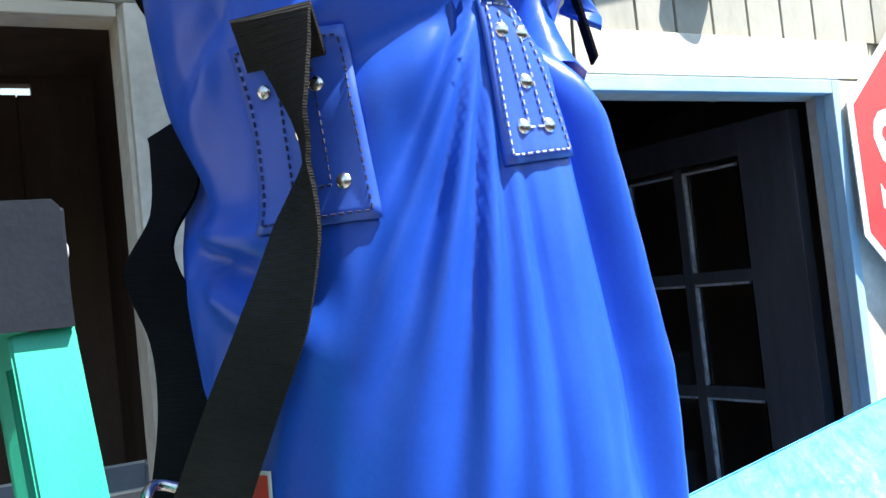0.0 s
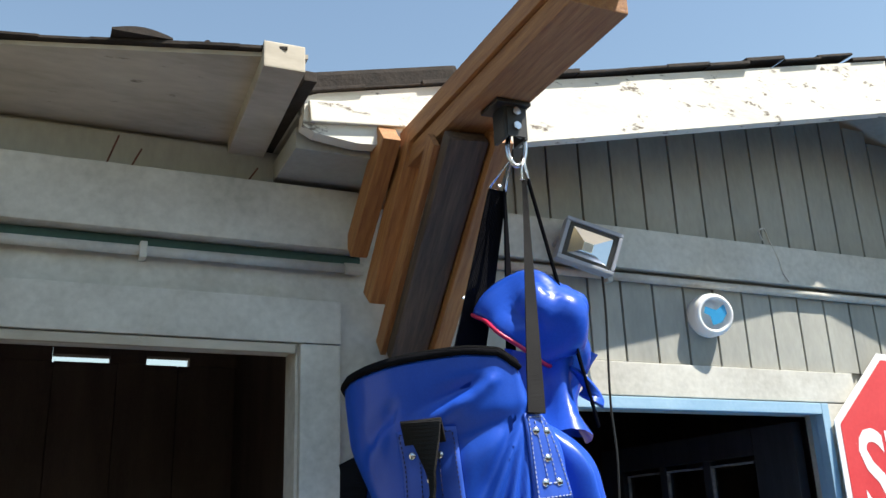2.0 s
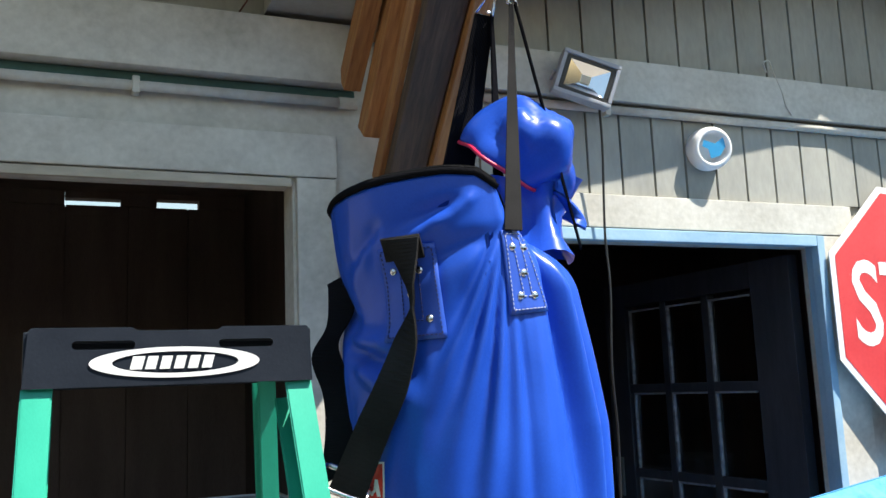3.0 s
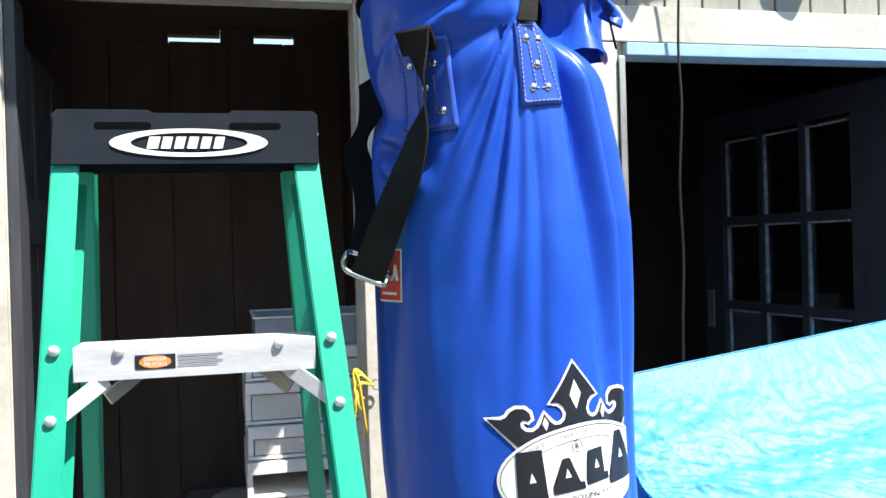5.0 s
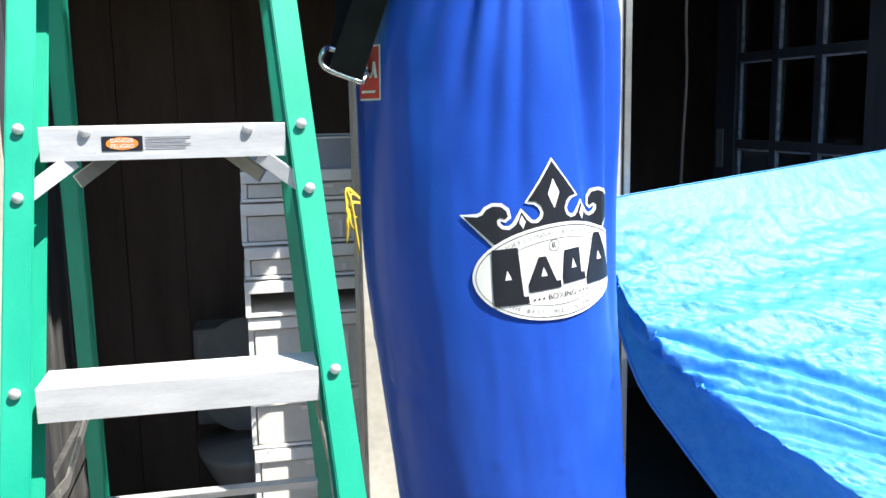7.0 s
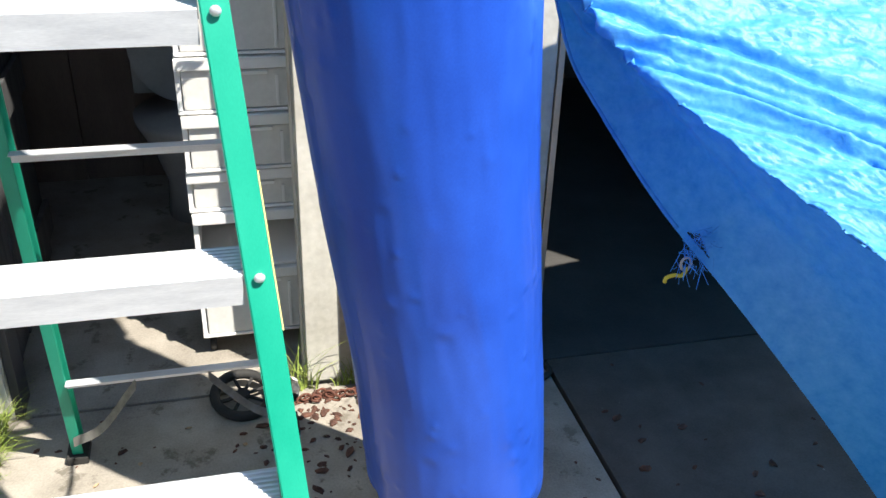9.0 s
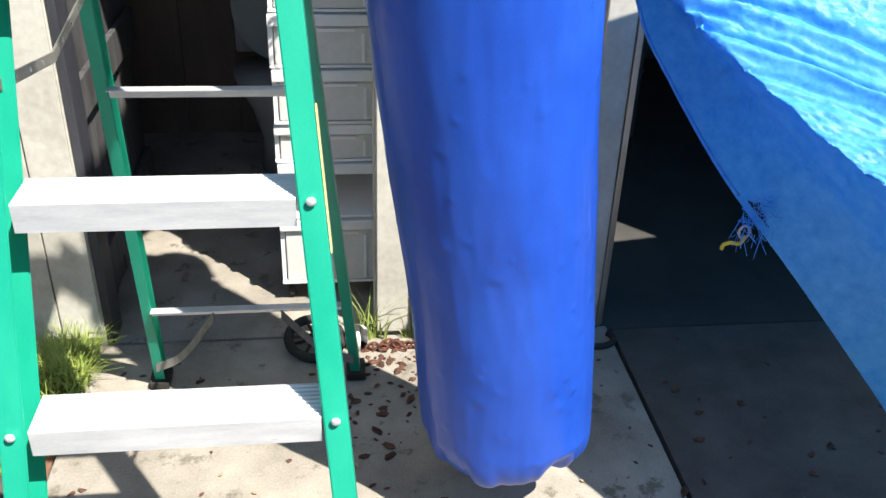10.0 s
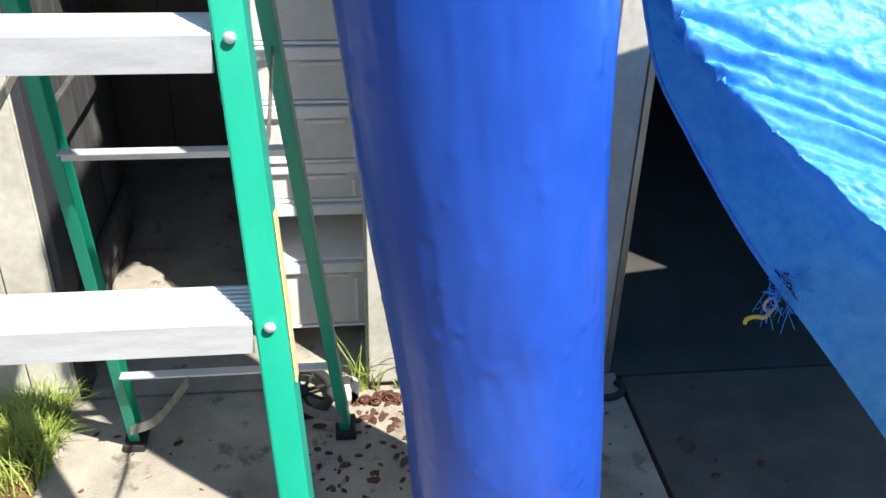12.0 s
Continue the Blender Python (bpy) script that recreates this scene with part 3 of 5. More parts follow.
timber("beam", (0.407, 0.72, 2.7275), (0.407, 1.735, 2.7275), (1, 0, 0), 0.110, 0.045, FIR, bracket)
timber("brace", (0.398, 1.235, 2.640), (0.440, 1.70, 2.285), (1, 0, 0), 0.086, 0.036, OLD_FIR, bracket, "dark weathered plank brace")
timber("brace", (0.464, 1.225, 2.655), (0.508, 1.71, 2.285), (1, 0, 0), 0.040, 0.088, FIR, bracket)
timber("brace", (0.350, 1.29, 2.650), (0.392, 1.735, 2.31), (1, 0, 0), 0.014, 0.05, FIR, bracket)
timber("short_brace", (0.318, 1.46, 2.735), (0.320, 1.70, 2.535), (1, 0, 0), 0.042, 0.06, FIR, bracket)
timber("short_brace", (0.374, 1.44, 2.735), (0.366, 1.70, 2.42), (1, 0, 0), 0.044, 0.06, FIR, bracket)
timber("wall_post", (0.367, 1.697, 0.012), (0.367, 1.697, 2.26), (1, 0, 0), 0.042, 0.076, FIR, bracket)
timber("wall_post", (0.49, 1.717, 1.6), (0.49, 1.717, 2.3), (1, 0, 0), 0.08, 0.034, FIR, bracket)
for p in ((0.474, 1.27, 2.574), (0.482, 1.39, 2.483), (0.494, 1.5, 2.4)):
    b = bmesh.new()
    dome(b, pose(p[0], p[1] - 0.018, p[2] - 0.024, 60), 0.006, 0.003, 10)
    part("screw", b, CHROME, bracket)

hanger = thing("swivel_hanger", "black steel swivel plate with bolts under the beam", "hanger")
part("plate", boxed(0.395, 0.468, 1.095, 1.165, 2.652, 2.660, bevel=0.002), BLACK_STEEL, hanger)
for sx in (0.418, 0.460):
    part("cheek", boxed(sx - 0.004, sx + 0.004, 1.108, 1.152, 2.586, 2.651, bevel=0.002), BLACK_STEEL, hanger)
part("cheek", boxed(0.420, 0.458, 1.106, 1.110, 2.59, 2.651, bevel=0.001), BLACK_STEEL, hanger)
for x, z in ((0.439, 2.64), (0.439, 2.61)):
    b = bmesh.new()
    disc(b, pose(x, 1.103, z, 90), 0.009, 0.008, 6, 0.001)
    part("bolt", b, CHROME, hanger)
hook = thing("carabiner", "bright steel carabiner and strap triangles", "carabiner")
part("snap_hook", tube(curve([(0.446, 1.13, 2.608), (0.462, 1.12, 2.59), (0.458, 1.12, 2.55), (0.44, 1.12, 2.535), (0.428, 1.125, 2.56), (0.435, 1.13, 2.6), (0.446, 1.13, 2.608)], 6), 0.005, 8), CHROME, hook, smooth=True)
part("triangle_ring", tube([(0.432, 1.12, 2.55), (0.398, 1.15, 2.497), (0.432, 1.155, 2.492)], 0.0035, 8, closed=True), CHROME, hook, smooth=True)
part("triangle_ring", tube([(0.45, 1.11, 2.55), (0.438, 1.10, 2.5), (0.462, 1.11, 2.5)], 0.0035, 8, closed=True), CHROME, hook, smooth=True)

# ---- punching bag ----
PUCKER = [(-60, 0.085), (-70, 0.020), (-104, 0.010), (-150, 0.010), (-128, 0.008), (-80, 0.008), (-178, 0.010)]
BAG_Z = 0.168
AXIS = [(0.05, 0.464, 1.085), (0.5, 0.424, 1.085), (1.0, 0.360, 1.085), (1.4, 0.327, 1.085), (1.8, 0.326, 1.085), (1.95, 0.318, 1.085), (2.15, 0.298, 1.08)]
RADIUS = [(0.05, 0.186), (0.3, 0.188), (0.6, 0.190), (1.0, 0.199), (1.3, 0.208), (1.5, 0.211), (1.7, 0.210), (1.85, 0.204), (2.0, 0.198), (2.2, 0.200)]
# folds: angle and height of both ends, depth, width
FOLDS = [(-97, 2.035, -150, 1.975, -0.010, 0.020), (-97, 2.03, -128, 1.86, -0.010, 0.010), (-97, 2.02, -124, 1.83, 0.011, 0.008), (-96, 2.015, -127, 1.76, -0.009, 0.009), (-96, 2.01, -120, 1.74, 0.010, 0.008),
         (-95, 2.00, -117, 1.66, -0.009, 0.009), (-95, 1.99, -111, 1.62, 0.008, 0.009), (-94, 1.97, -105, 1.56, -0.005, 0.010), (-93, 1.93, -100, 1.50, 0.004, 0.012),
         (-90, 1.91, -93, 1.45, -0.006, 0.009), (-82, 1.91, -85, 1.50, 0.004, 0.014), (-72, 1.92, -68, 1.45, -0.004, 0.014),
         (-71, 2.05, -57, 1.50, -0.026, 0.015), (-62, 2.05, -49, 1.46, 0.018, 0.016), (-48, 2.04, -38, 1.32, -0.022, 0.020), (-34, 2.05, -30, 1.45, 0.012, 0.020),
         (-112, 2.085, -138, 2.045, -0.010, 0.014), (-118, 2.06, -142, 2.02, 0.009, 0.013), (-104, 2.09, -120, 2.05, 0.007, 0.010), (-150, 2.06, -172, 2.00, -0.008, 0.016), (-156, 2.03, -178, 1.96, 0.008, 0.016),
         (-178, 1.875, -142, 1.845, -0.018, 0.014), (-184, 1.90, -146, 1.875, 0.014, 0.013), (-172, 1.85, -140, 1.80, 0.010, 0.014), (-205, 2.00, -178, 1.89, -0.020, 0.022), (-200, 1.95, -182, 1.83, 0.010, 0.018)]
BUMPS = []
_r = random.Random(77)
for _ in range(90):
    BUMPS.append((_r.uniform(-215, -5), _r.uniform(0.22, 1.25), _r.uniform(0.0008, 0.0022), _r.uniform(0.006, 0.014)))


def bag_top(deg):
    """The height of the top edge round the bag."""
    return lerp_table([(-260, 2.10), (-215, 2.10), (-180, 2.11), (-150, 2.117), (-116, 2.124), (-102, 2.121), (-90, 2.095), (-78, 2.068), (-55, 2.05), (-20, 2.06), (30, 2.10), (100, 2.10)], deg)[0]


def bag(deg, z, off=0.0):
    cx, cy = smooth_table(AXIS, z)
    r = smooth_table(RADIUS, z)[0]
    if z < BAG_Z + 0.09:
        k = max(0.0, min(1.0, (z - BAG_Z) / 0.09))
        r = r * (0.80 + 0.20 * math.sqrt(max(0.0, 1 - (1 - k) ** 2)))
        r += 0.008 * (1 - k) * math.sin(radians(deg) * 9 + 1.3 * math.sin(radians(deg) * 2))
        for pd, depth in PUCKER:
            r -= depth * (1 - k) ** 1.2 * math.exp(-((deg - pd) / (5.0 + 40.0 * depth)) ** 2)
    a = radians(deg)
    for d0, z0, d1, z1, depth, w in FOLDS:
        x, y = r * a, z
        ax, ay, bx, by = r * radians(d0), z0, r * radians(d1), z1
        ux, uy = bx - ax, by - ay
        n2 = ux * ux + uy * uy
        t = ((x - ax) * ux + (y - ay) * uy) / n2
        if -0.15 < t < 1.3:
            dd = abs((x - ax) * uy - (y - ay) * ux) / math.sqrt(n2)
            width = w * (0.6 + 0.9 * max(0, t))
            fade = min(1, (t + 0.15) / 0.3) * max(0.0, min(1.0, (1.3 - t) / 0.8))
            r += depth * fade * math.exp(-(dd / width) ** 2)
    # drawn in under the top edge, between the rim and the straps
    if z > 1.75:
        gather = math.exp(-((z - 1.93) / 0.07) ** 2)
        r -= 0.012 * gather * max(0, math.cos(a - radians(-178)))
        r -= 0.030 * min(1, (z - 1.75) / 0.3) * max(0.0, math.cos(a - radians(-15)))
    side = max(0.0, min(1.0, (deg + 94) / 26)) * max(0.0, min(1.0, (50 - deg) / 20))
    if side and z > bag_top(deg) - 0.10:
        kk = min(1.2, (z - bag_top(deg) + 0.10) / 0.10)
        r -= side * (0.085 * kk ** 2.4 + 0.010 * kk * math.sin(radians(deg) * 11))
    p = Vector((math.cos(a), math.sin(a), 0))
    q = Vector((cx, cy, z))
    r += 0.0035 * noise.noise(Vector((math.cos(a) * 2, math.sin(a) * 2, z * 3.2))) + 0.0012 * noise.noise(Vector((math.cos(a) * 9, math.sin(a) * 9, z * 9)))
    for bd, bz, amp, bw in BUMPS:
        if abs(z - bz) < 0.05:
            q2 = ((z - bz) / bw) ** 2 + (0.2 * radians(deg - bd) / bw) ** 2
            if q2 < 6:
                r += amp * math.exp(-q2) - 0.4 * amp * math.exp(-((z - bz + 1.3 * bw) / bw) ** 2 - (0.2 * radians(deg - bd) / bw) ** 2)
    dent = noise.noise(Vector((math.cos(a) * 5, math.sin(a) * 5, z * 6 + 7)))
    if dent > 0.45 and z < 1.3:
        r += 0.004 * (dent - 0.45)
    return q + p * (r + off)


punching_bag = thing("punching_bag", "hanging blue vinyl punching bag with an open zipped top", "punching bag")
bm = bmesh.new()
NA, NZ = 300, 300
grid = []
for j in range(NZ + 1):
    row = []
    for i in range(NA):
        deg = -260 + 360 * i / NA
        z = BAG_Z + (bag_top(deg) - BAG_Z) * (j / NZ)
        row.append(bm.verts.new(bag(deg, z)))
    grid.append(row)
for j in range(NZ):
    for i in range(NA):
        bm.faces.new((grid[j][i], grid[j][(i + 1) % NA], grid[j + 1][(i + 1) % NA], grid[j + 1][i]))
bot = bm.verts.new((0.453, 1.085, BAG_Z - 0.003))
inner = [bm.verts.new(Vector((0.453, 1.085, BAG_Z - 0.007)) + (grid[0][i].co - Vector((0.453, 1.085, BAG_Z - 0.005))) * 0.7) for i in range(NA)]
for i in range(NA):
    bm.faces.new((grid[0][(i + 1) % NA], grid[0][i], inner[i], inner[(i + 1) % NA]))
    bm.faces.new((inner[(i + 1) % NA], inner[i], bot))
# filling, a little below the open top
fill = bm.verts.new((0.312, 1.084, 2.0))
lip = [bm.verts.new(bag(-260 + 360 * i / NA, 2.0, -0.012)) for i in range(NA)]
for i in range(NA):
    bm.faces.new((grid[NZ][i], grid[NZ][(i + 1) % NA], lip[(i + 1) % NA], lip[i]))
    bm.faces.new((lip[i], lip[(i + 1) % NA], fill))
body = part("body", bm, VINYL, punching_bag, smooth=True)

# zip round the open edge
rim = [bag(d, bag_top(d), 0.001) + Vector((0, 0, 0.004)) for d in range(-235, -92, 2)]
part("zip_tape", tube(rim, 0.0055, 8), WEB_BLACK, punching_bag, "black zip tape along the open rim", smooth=True)
bm = bmesh.new()
for i in range(4, len(rim) - 1):
    for k in range(3):
        p = rim[i].lerp(rim[i + 1], k / 3)
        box(bm, -0.001, 0.001, -0.0035, 0.0035, -0.0015, 0.0015, m=Matrix.Translation(p + Vector((0, 0, 0.006))))
part("zip_teeth", bm, WEB_GREY, punching_bag)

# zipped lid, folded up and back between the straps, red piping on its edge
lid_c = Vector((0.474, 1.14, 2.232))
bm = bmesh.new()
ax_ = Vector((-0.45, 0.50, -0.74)).normalized()
m_l = ax_.to_track_quat("Z", "Y").to_matrix().to_4x4()
m_l.translation = lid_c
rows = []
for j in range(19):
    ph = radians(98) * j / 18
    row = []
    for i in range(40):
        a = math.tau * i / 40
        r = 0.110 * math.sin(ph) * (1 + 0.05 * math.sin(3 * a + 1) + 0.025 * math.sin(5 * a))
        v = Vector((r * math.cos(a), r * math.sin(a) * 0.95, -0.125 * math.cos(ph) + 0.03))
        v += v.normalized() * (0.028 * noise.noise(v * 13) - 0.012 * max(0.0, 1 - 4 * abs(noise.noise(v * 9 + Vector((3, 1, 7))))))
        row.append(bm.verts.new(m_l @ v))
    rows.append(row)
for j in range(18):
    for i in range(40):
        bm.faces.new((rows[j][i], rows[j][(i + 1) % 40], rows[j + 1][(i + 1) % 40], rows[j + 1][i]))
lid_edge = [v.co.copy() for v in rows[18]]
lid = part("lid", bm, VINYL, punching_bag, "blue zipped lid folded back", smooth=True)
lid.modifiers.new("thickness", "SOLIDIFY").thickness = 0.005
low_half = [(p - lid_c).dot(Vector((-0.62, -0.75, -0.10))) > 0.0 for p in lid_edge]
k0 = next(k for k in range(40) if low_half[k] and not low_half[k - 1])
arc = []
while low_half[(k0 + len(arc)) % 40] and len(arc) < 40:
    arc.append(lid_edge[(k0 + len(arc)) % 40])
part("piping", tube(arc, 0.0038, 8), RED_PIPING, lid, "red piping", smooth=True)
# the throat that joins lid and bag
bm = bmesh.new()
rows = []
for j in range(9):
    t = j / 8
    row = []
    for i in range(24):
        a = math.tau * i / 24
        r = 0.075 - 0.03 * math.sin(math.pi * t) + 0.012 * math.sin(4 * a + 3 * t)
        c = Vector((0.47, 1.12, 2.03)).lerp(Vector((0.505, 1.15, 2.19)), t)
        row.append(bm.verts.new(c + Vector((r * math.cos(a), r * math.sin(a), 0.01 * math.sin(3 * a)))))
    rows.append(row)
for j in range(8):
    for i in range(24):
        bm.faces.new((rows[j][i], rows[j][(i + 1) % 24], rows[j + 1][(i + 1) % 24], rows[j + 1][i]))
part("gathered_neck", bm, VINYL, punching_bag, smooth=True)
tail = curve([(0.505, 1.085, 2.15), (0.525, 1.08, 2.13), (0.538, 1.075, 2.105), (0.530, 1.07, 2.09)], 6)
part("lid_tail", ribbon(tail, [Vector((0.013, -0.014, -0.012)) * (0.6 + 0.5 * k / len(tail)) for k in range(len(tail))], 0.006), VINYL, lid, smooth=True)


def on_bag(deg0, z0, off, tilt=0.0):
    c, s = math.cos(radians(tilt)), math.sin(radians(tilt))

    def fn(x, y):
        x, y = c * x - s * y, s * x + c * y
        z = z0 + y
        return bag(deg0 + math.degrees(x / 0.21), z, off)
    return fn


def stitched_patch(deg, z, w0, w1, h, tilt, rivets, thread):
    """A sewn patch wider at its foot, with thread and rivets."""
    bm = bmesh.new()
    n = 14
    rows = []
    for j in range(n + 1):
        y = -h / 2 + h * j / n
        w = w1 + (w0 - w1) * j / n
        rows.append([(w * (i / 12 - 0.5), y) for i in range(13)])
    fn, fo = on_bag(deg, z, 0.001, tilt), on_bag(deg, z, 0.0045, tilt)
    ra = [[bm.verts.new(fo(*q)) for q in r] for r in rows]
    rb = [[bm.verts.new(fn(*q)) for q in r] for r in rows]
    for j in range(n):
        for i in range(12):
            bm.faces.new((ra[j][i], ra[j][i + 1], ra[j + 1][i + 1], ra[j + 1][i]))
    edge = [(0, i) for i in range(13)] + [(j, 12) for j in range(1, n + 1)] + [(n, i) for i in range(11, -1, -1)] + [(j, 0) for j in range(n - 1, 0, -1)]
    for (a, b), (c, d) in zip(edge, edge[1:] + edge[:1]):
        bm.faces.new((ra[a][b], rb[a][b], rb[c][d], ra[c][d]))
    patch = part("strap_patch", bm, VINYL_PATCH, punching_bag, smooth=True)
    bm = bmesh.new()
    ft = on_bag(deg, z, 0.0055, tilt)
    lines = [((-w1 / 2 + 0.006, -h / 2 + 0.006), (w1 / 2 - 0.006, -h / 2 + 0.006)), ((w1 / 2 - 0.006, -h / 2 + 0.006), (w0 / 2 - 0.006, h / 2 - 0.006)),
             ((-w1 / 2 + 0.006, -h / 2 + 0.006), (-w0 / 2 + 0.006, h / 2 - 0.006)), ((-w0 / 2 + 0.006, h / 2 - 0.006), (w0 / 2 - 0.006, h / 2 - 0.006)),
             ((-w0 * 0.16, -h * 0.28), (-w0 * 0.16, h / 2 - 0.01)), ((w0 * 0.18, -h * 0.28), (w0 * 0.18, h / 2 - 0.01)), ((-w0 * 0.2, -h * 0.3), (w0 * 0.2, -h * 0.3))]
    for a, b in lines:
        a, b = Vector(a), Vector(b)
        k = max(2, int((b - a).length / 0.0065))
        for i in range(k):
            p, q = a.lerp(b, (i + 0.15) / k), a.lerp(b, (i + 0.72) / k)
            tube([ft(*p), ft(*q)], 0.0009, 5, bm=bm)
    part("stitching", bm, thread, patch)
    for x, y in rivets:
        c = fo(x, y)
        nrm = (fo(x, y) - bag(deg + math.degrees(x / 0.21), z + y, -0.05)).normalized()
        m = nrm.to_track_quat("Z", "Y").to_matrix().to_4x4()
        m.translation = c
        b = bmesh.new()
        dome(b, m, 0.0062, 0.0035, 14, 4)
        part("rivet", b, CHROME, patch, smooth=True)
    return patch


stitched_patch(-86, 1.980, 0.047, 0.074, 0.124, 5, ((-0.010, 0.036), (0.012, 0.034), (0.001, -0.003), (-0.013, -0.036), (0.013, -0.037)), THREAD)
stitched_patch(-136.5, 1.954, 0.098, 0.104, 0.138, 1, ((-0.028, 0.034), (0.018, 0.032), (0.028, -0.040), (0.0, -0.002)), THREAD_DARK)


def strap(a, b, half_a, half_b, mat, name="hanging_strap", label="", sag=0.0, thick=0.003):
    a, b = Vector(a), Vector(b)
    n = 16
    cs, ss = [], []
    for i in range(n + 1):
        t = i / n
        cs.append(a.lerp(b, t) + Vector((0, 0, -sag * math.sin(math.pi * t))))
        ss.append(Vector(half_a).lerp(Vector(half_b), t))
    return part(name, ribbon(cs, ss, thick), mat, punching_bag, label)


top_front = bag(-88.0, 2.040, 0.010)
strap((0.448, 1.105, 2.502), top_front, (0.002, -0.004, 0), (0.0150, 0.001, 0), WEB_GREY)
strap((0.456, 1.105, 2.502), (0.535, 1.06, 2.045), (0.003, 0.008, 0), (0.009, 0.016, 0), WEB_BLACK)
strap((0.415, 1.15, 2.494), (0.36, 1.26, 2.06), (0.020, 0.002, 0), (0.042, 0.008, 0), WEB_BLACK)
strap((0.43, 1.15, 2.494), (0.48, 1.26, 2.06), (0.008, 0.012, 0), (0.02, 0.012, 0), WEB_BLACK)

# carrying straps that hang from the handle patch to a steel loop
hp = [bag(-137, 2.003, 0.006), bag(-136, 2.026, 0.012), bag(-135, 2.030, 0.022), bag(-134.5, 2.003, 0.026), bag(-134, 1.963, 0.024), bag(-134.5, 1.930, 0.020), bag(-138, 1.880, 0.020), bag(-144, 1.82, 0.020), bag(-152, 1.762, 0.026), bag(-163, 1.668, 0.040)]
cs = curve(hp, 6)
sd = []
for i, c in enumerate(cs):
    t = i / (len(cs) - 1)
    w, twist = lerp_table([(0, 0.032, 0), (0.22, 0.032, 4), (0.34, 0.028, 30), (0.45, 0.024, 56), (0.56, 0.022, 62), (0.66, 0.024, 26), (0.78, 0.025, 4), (1, 0.027, 0)], t)
    a0 = math.atan2(c.y - 1.085, c.x - 0.325)
    out_v, tan_v = Vector((math.cos(a0), math.sin(a0), 0)), Vector((-math.sin(a0), math.cos(a0), 0))
    lean = lerp_table([(0, 0.02), (0.4, 0.0), (0.7, -0.30), (1, -0.40)], t)[0]
    toward = lerp_table([(0, 0.0), (0.5, 0.2), (0.75, 0.8), (1, 1.0)], t)[0]
    flat_v = (tan_v.lerp(Vector((0.90, -0.42, 0)), toward) + Vector((0, 0, lean))).normalized()
    sd.append((flat_v * math.cos(radians(twist)) + out_v * math.sin(radians(twist))) * w)
part("carry_strap", ribbon(cs, sd, 0.0035), WEB_GREY, punching_bag, "woven black webbing folded at its top")
hp2 = [bag(-198, 2.0, 0.004), bag(-196, 1.985, 0.012), bag(-193, 1.93, 0.022), bag(-191, 1.88, 0.028), bag(-188, 1.82, 0.012), bag(-183, 1.76, 0.014), bag(-172, 1.69, 0.036)]
cs2 = curve(hp2, 6)
part("carry_strap", ribbon(cs2, [Vector((0.018, -0.014, 0.010)) for k in range(len(cs2))], 0.0035), WEB_BLACK, punching_bag)
e = cs[-1]
loop = [e + sd[-1] * 1.1, e - sd[-1] * 1.2, e - sd[-1] * 1.35 + Vector((0, 0, 0.02)), e - sd[-1] * 1.1 + Vector((0.01, 0.015, 0.03)), e + sd[-1] * 1.0 + Vector((0.01, 0.015, 0.022))]
part("steel_loop", tube(curve(loop + [loop[0]], 5), 0.0045, 8), CHROME, punching_bag, smooth=True)

# red sewn tag: plain shapes for its mark
tag = part("tag", mapped(outline([(-0.036, -0.041), (0.036, -0.041), (0.036, 0.041), (-0.036, 0.041)], 0.006), on_bag(-162.5, 1.672, 0.0012)), INK_WHITE, punching_bag, "red and white sewn maker's tag")
part("tag_field", mapped(outline([(-0.033, -0.038), (0.033, -0.038), (0.033, 0.038), (-0.033, 0.038)], 0.006), on_bag(-162.5, 1.672, 0.0022)), INK_RED, tag)
part("tag_mark", mapped(outline([(0.004, -0.008), (0.012, -0.008), (0.017, 0.016), (0.024, 0.016), (0.03, -0.008), (0.022, -0.008), (0.02, 0.0), (0.012, 0.0)], 0.006), on_bag(-162.5, 1.672, 0.003)), INK_WHITE, tag)
part("tag_bar", mapped(outline([(-0.02, -0.03), (0.024, -0.03), (0.024, -0.026), (-0.02, -0.026)], 0.006), on_bag(-162.5, 1.672, 0.003)), INK_WHITE, tag)

# printed emblem: crown and oval; the maker's word is drawn as plain block shapes
EM = dict(deg0=-75.8, z0=1.378, tilt=4.5)


def emblem(off):
    return on_bag(EM["deg0"], EM["z0"], off, EM["tilt"])


def mirror(half):
    return half + [(-x, y) for x, y in reversed(half) if x > 1e-6]


CROWN_R = [(0.0, 0.163), (0.041, 0.109), (0.030, 0.108), (0.022, 0.101), (0.018, 0.091), (0.021, 0.082), (0.029, 0.076), (0.038, 0.077), (0.044, 0.083), (0.051, 0.095),
           (0.056, 0.084), (0.062, 0.076), (0.071, 0.071), (0.081, 0.073), (0.087, 0.079), (0.088, 0.086), (0.083, 0.090), (0.076, 0.087), (0.071, 0.090), (0.073, 0.099),
           (0.081, 0.106), (0.092, 0.107), (0.101, 0.103), (0.107, 0.096), (0.115, 0.093), (0.136, 0.096), (0.088, 0.044)]


def grown(points, d):
    out = []
    n = len(points)
    area = sum(points[i][0] * points[(i + 1) % n][1] - points[(i + 1) % n][0] * points[i][1] for i in range(n))
    sgn = 1 if area > 0 else -1
    for i in range(n):
        a, b, e = Vector(points[i - 1]), Vector(points[i]), Vector(points[(i + 1) % n])
        d1, d2 = (b - a).normalized(), (e - b).normalized()
        nn = Vector((d1.y + d2.y, -d1.x - d2.x)) * sgn
        if nn.length > 1e-6:
            nn.normalize()
        out.append(tuple(b + nn * d))
    return out


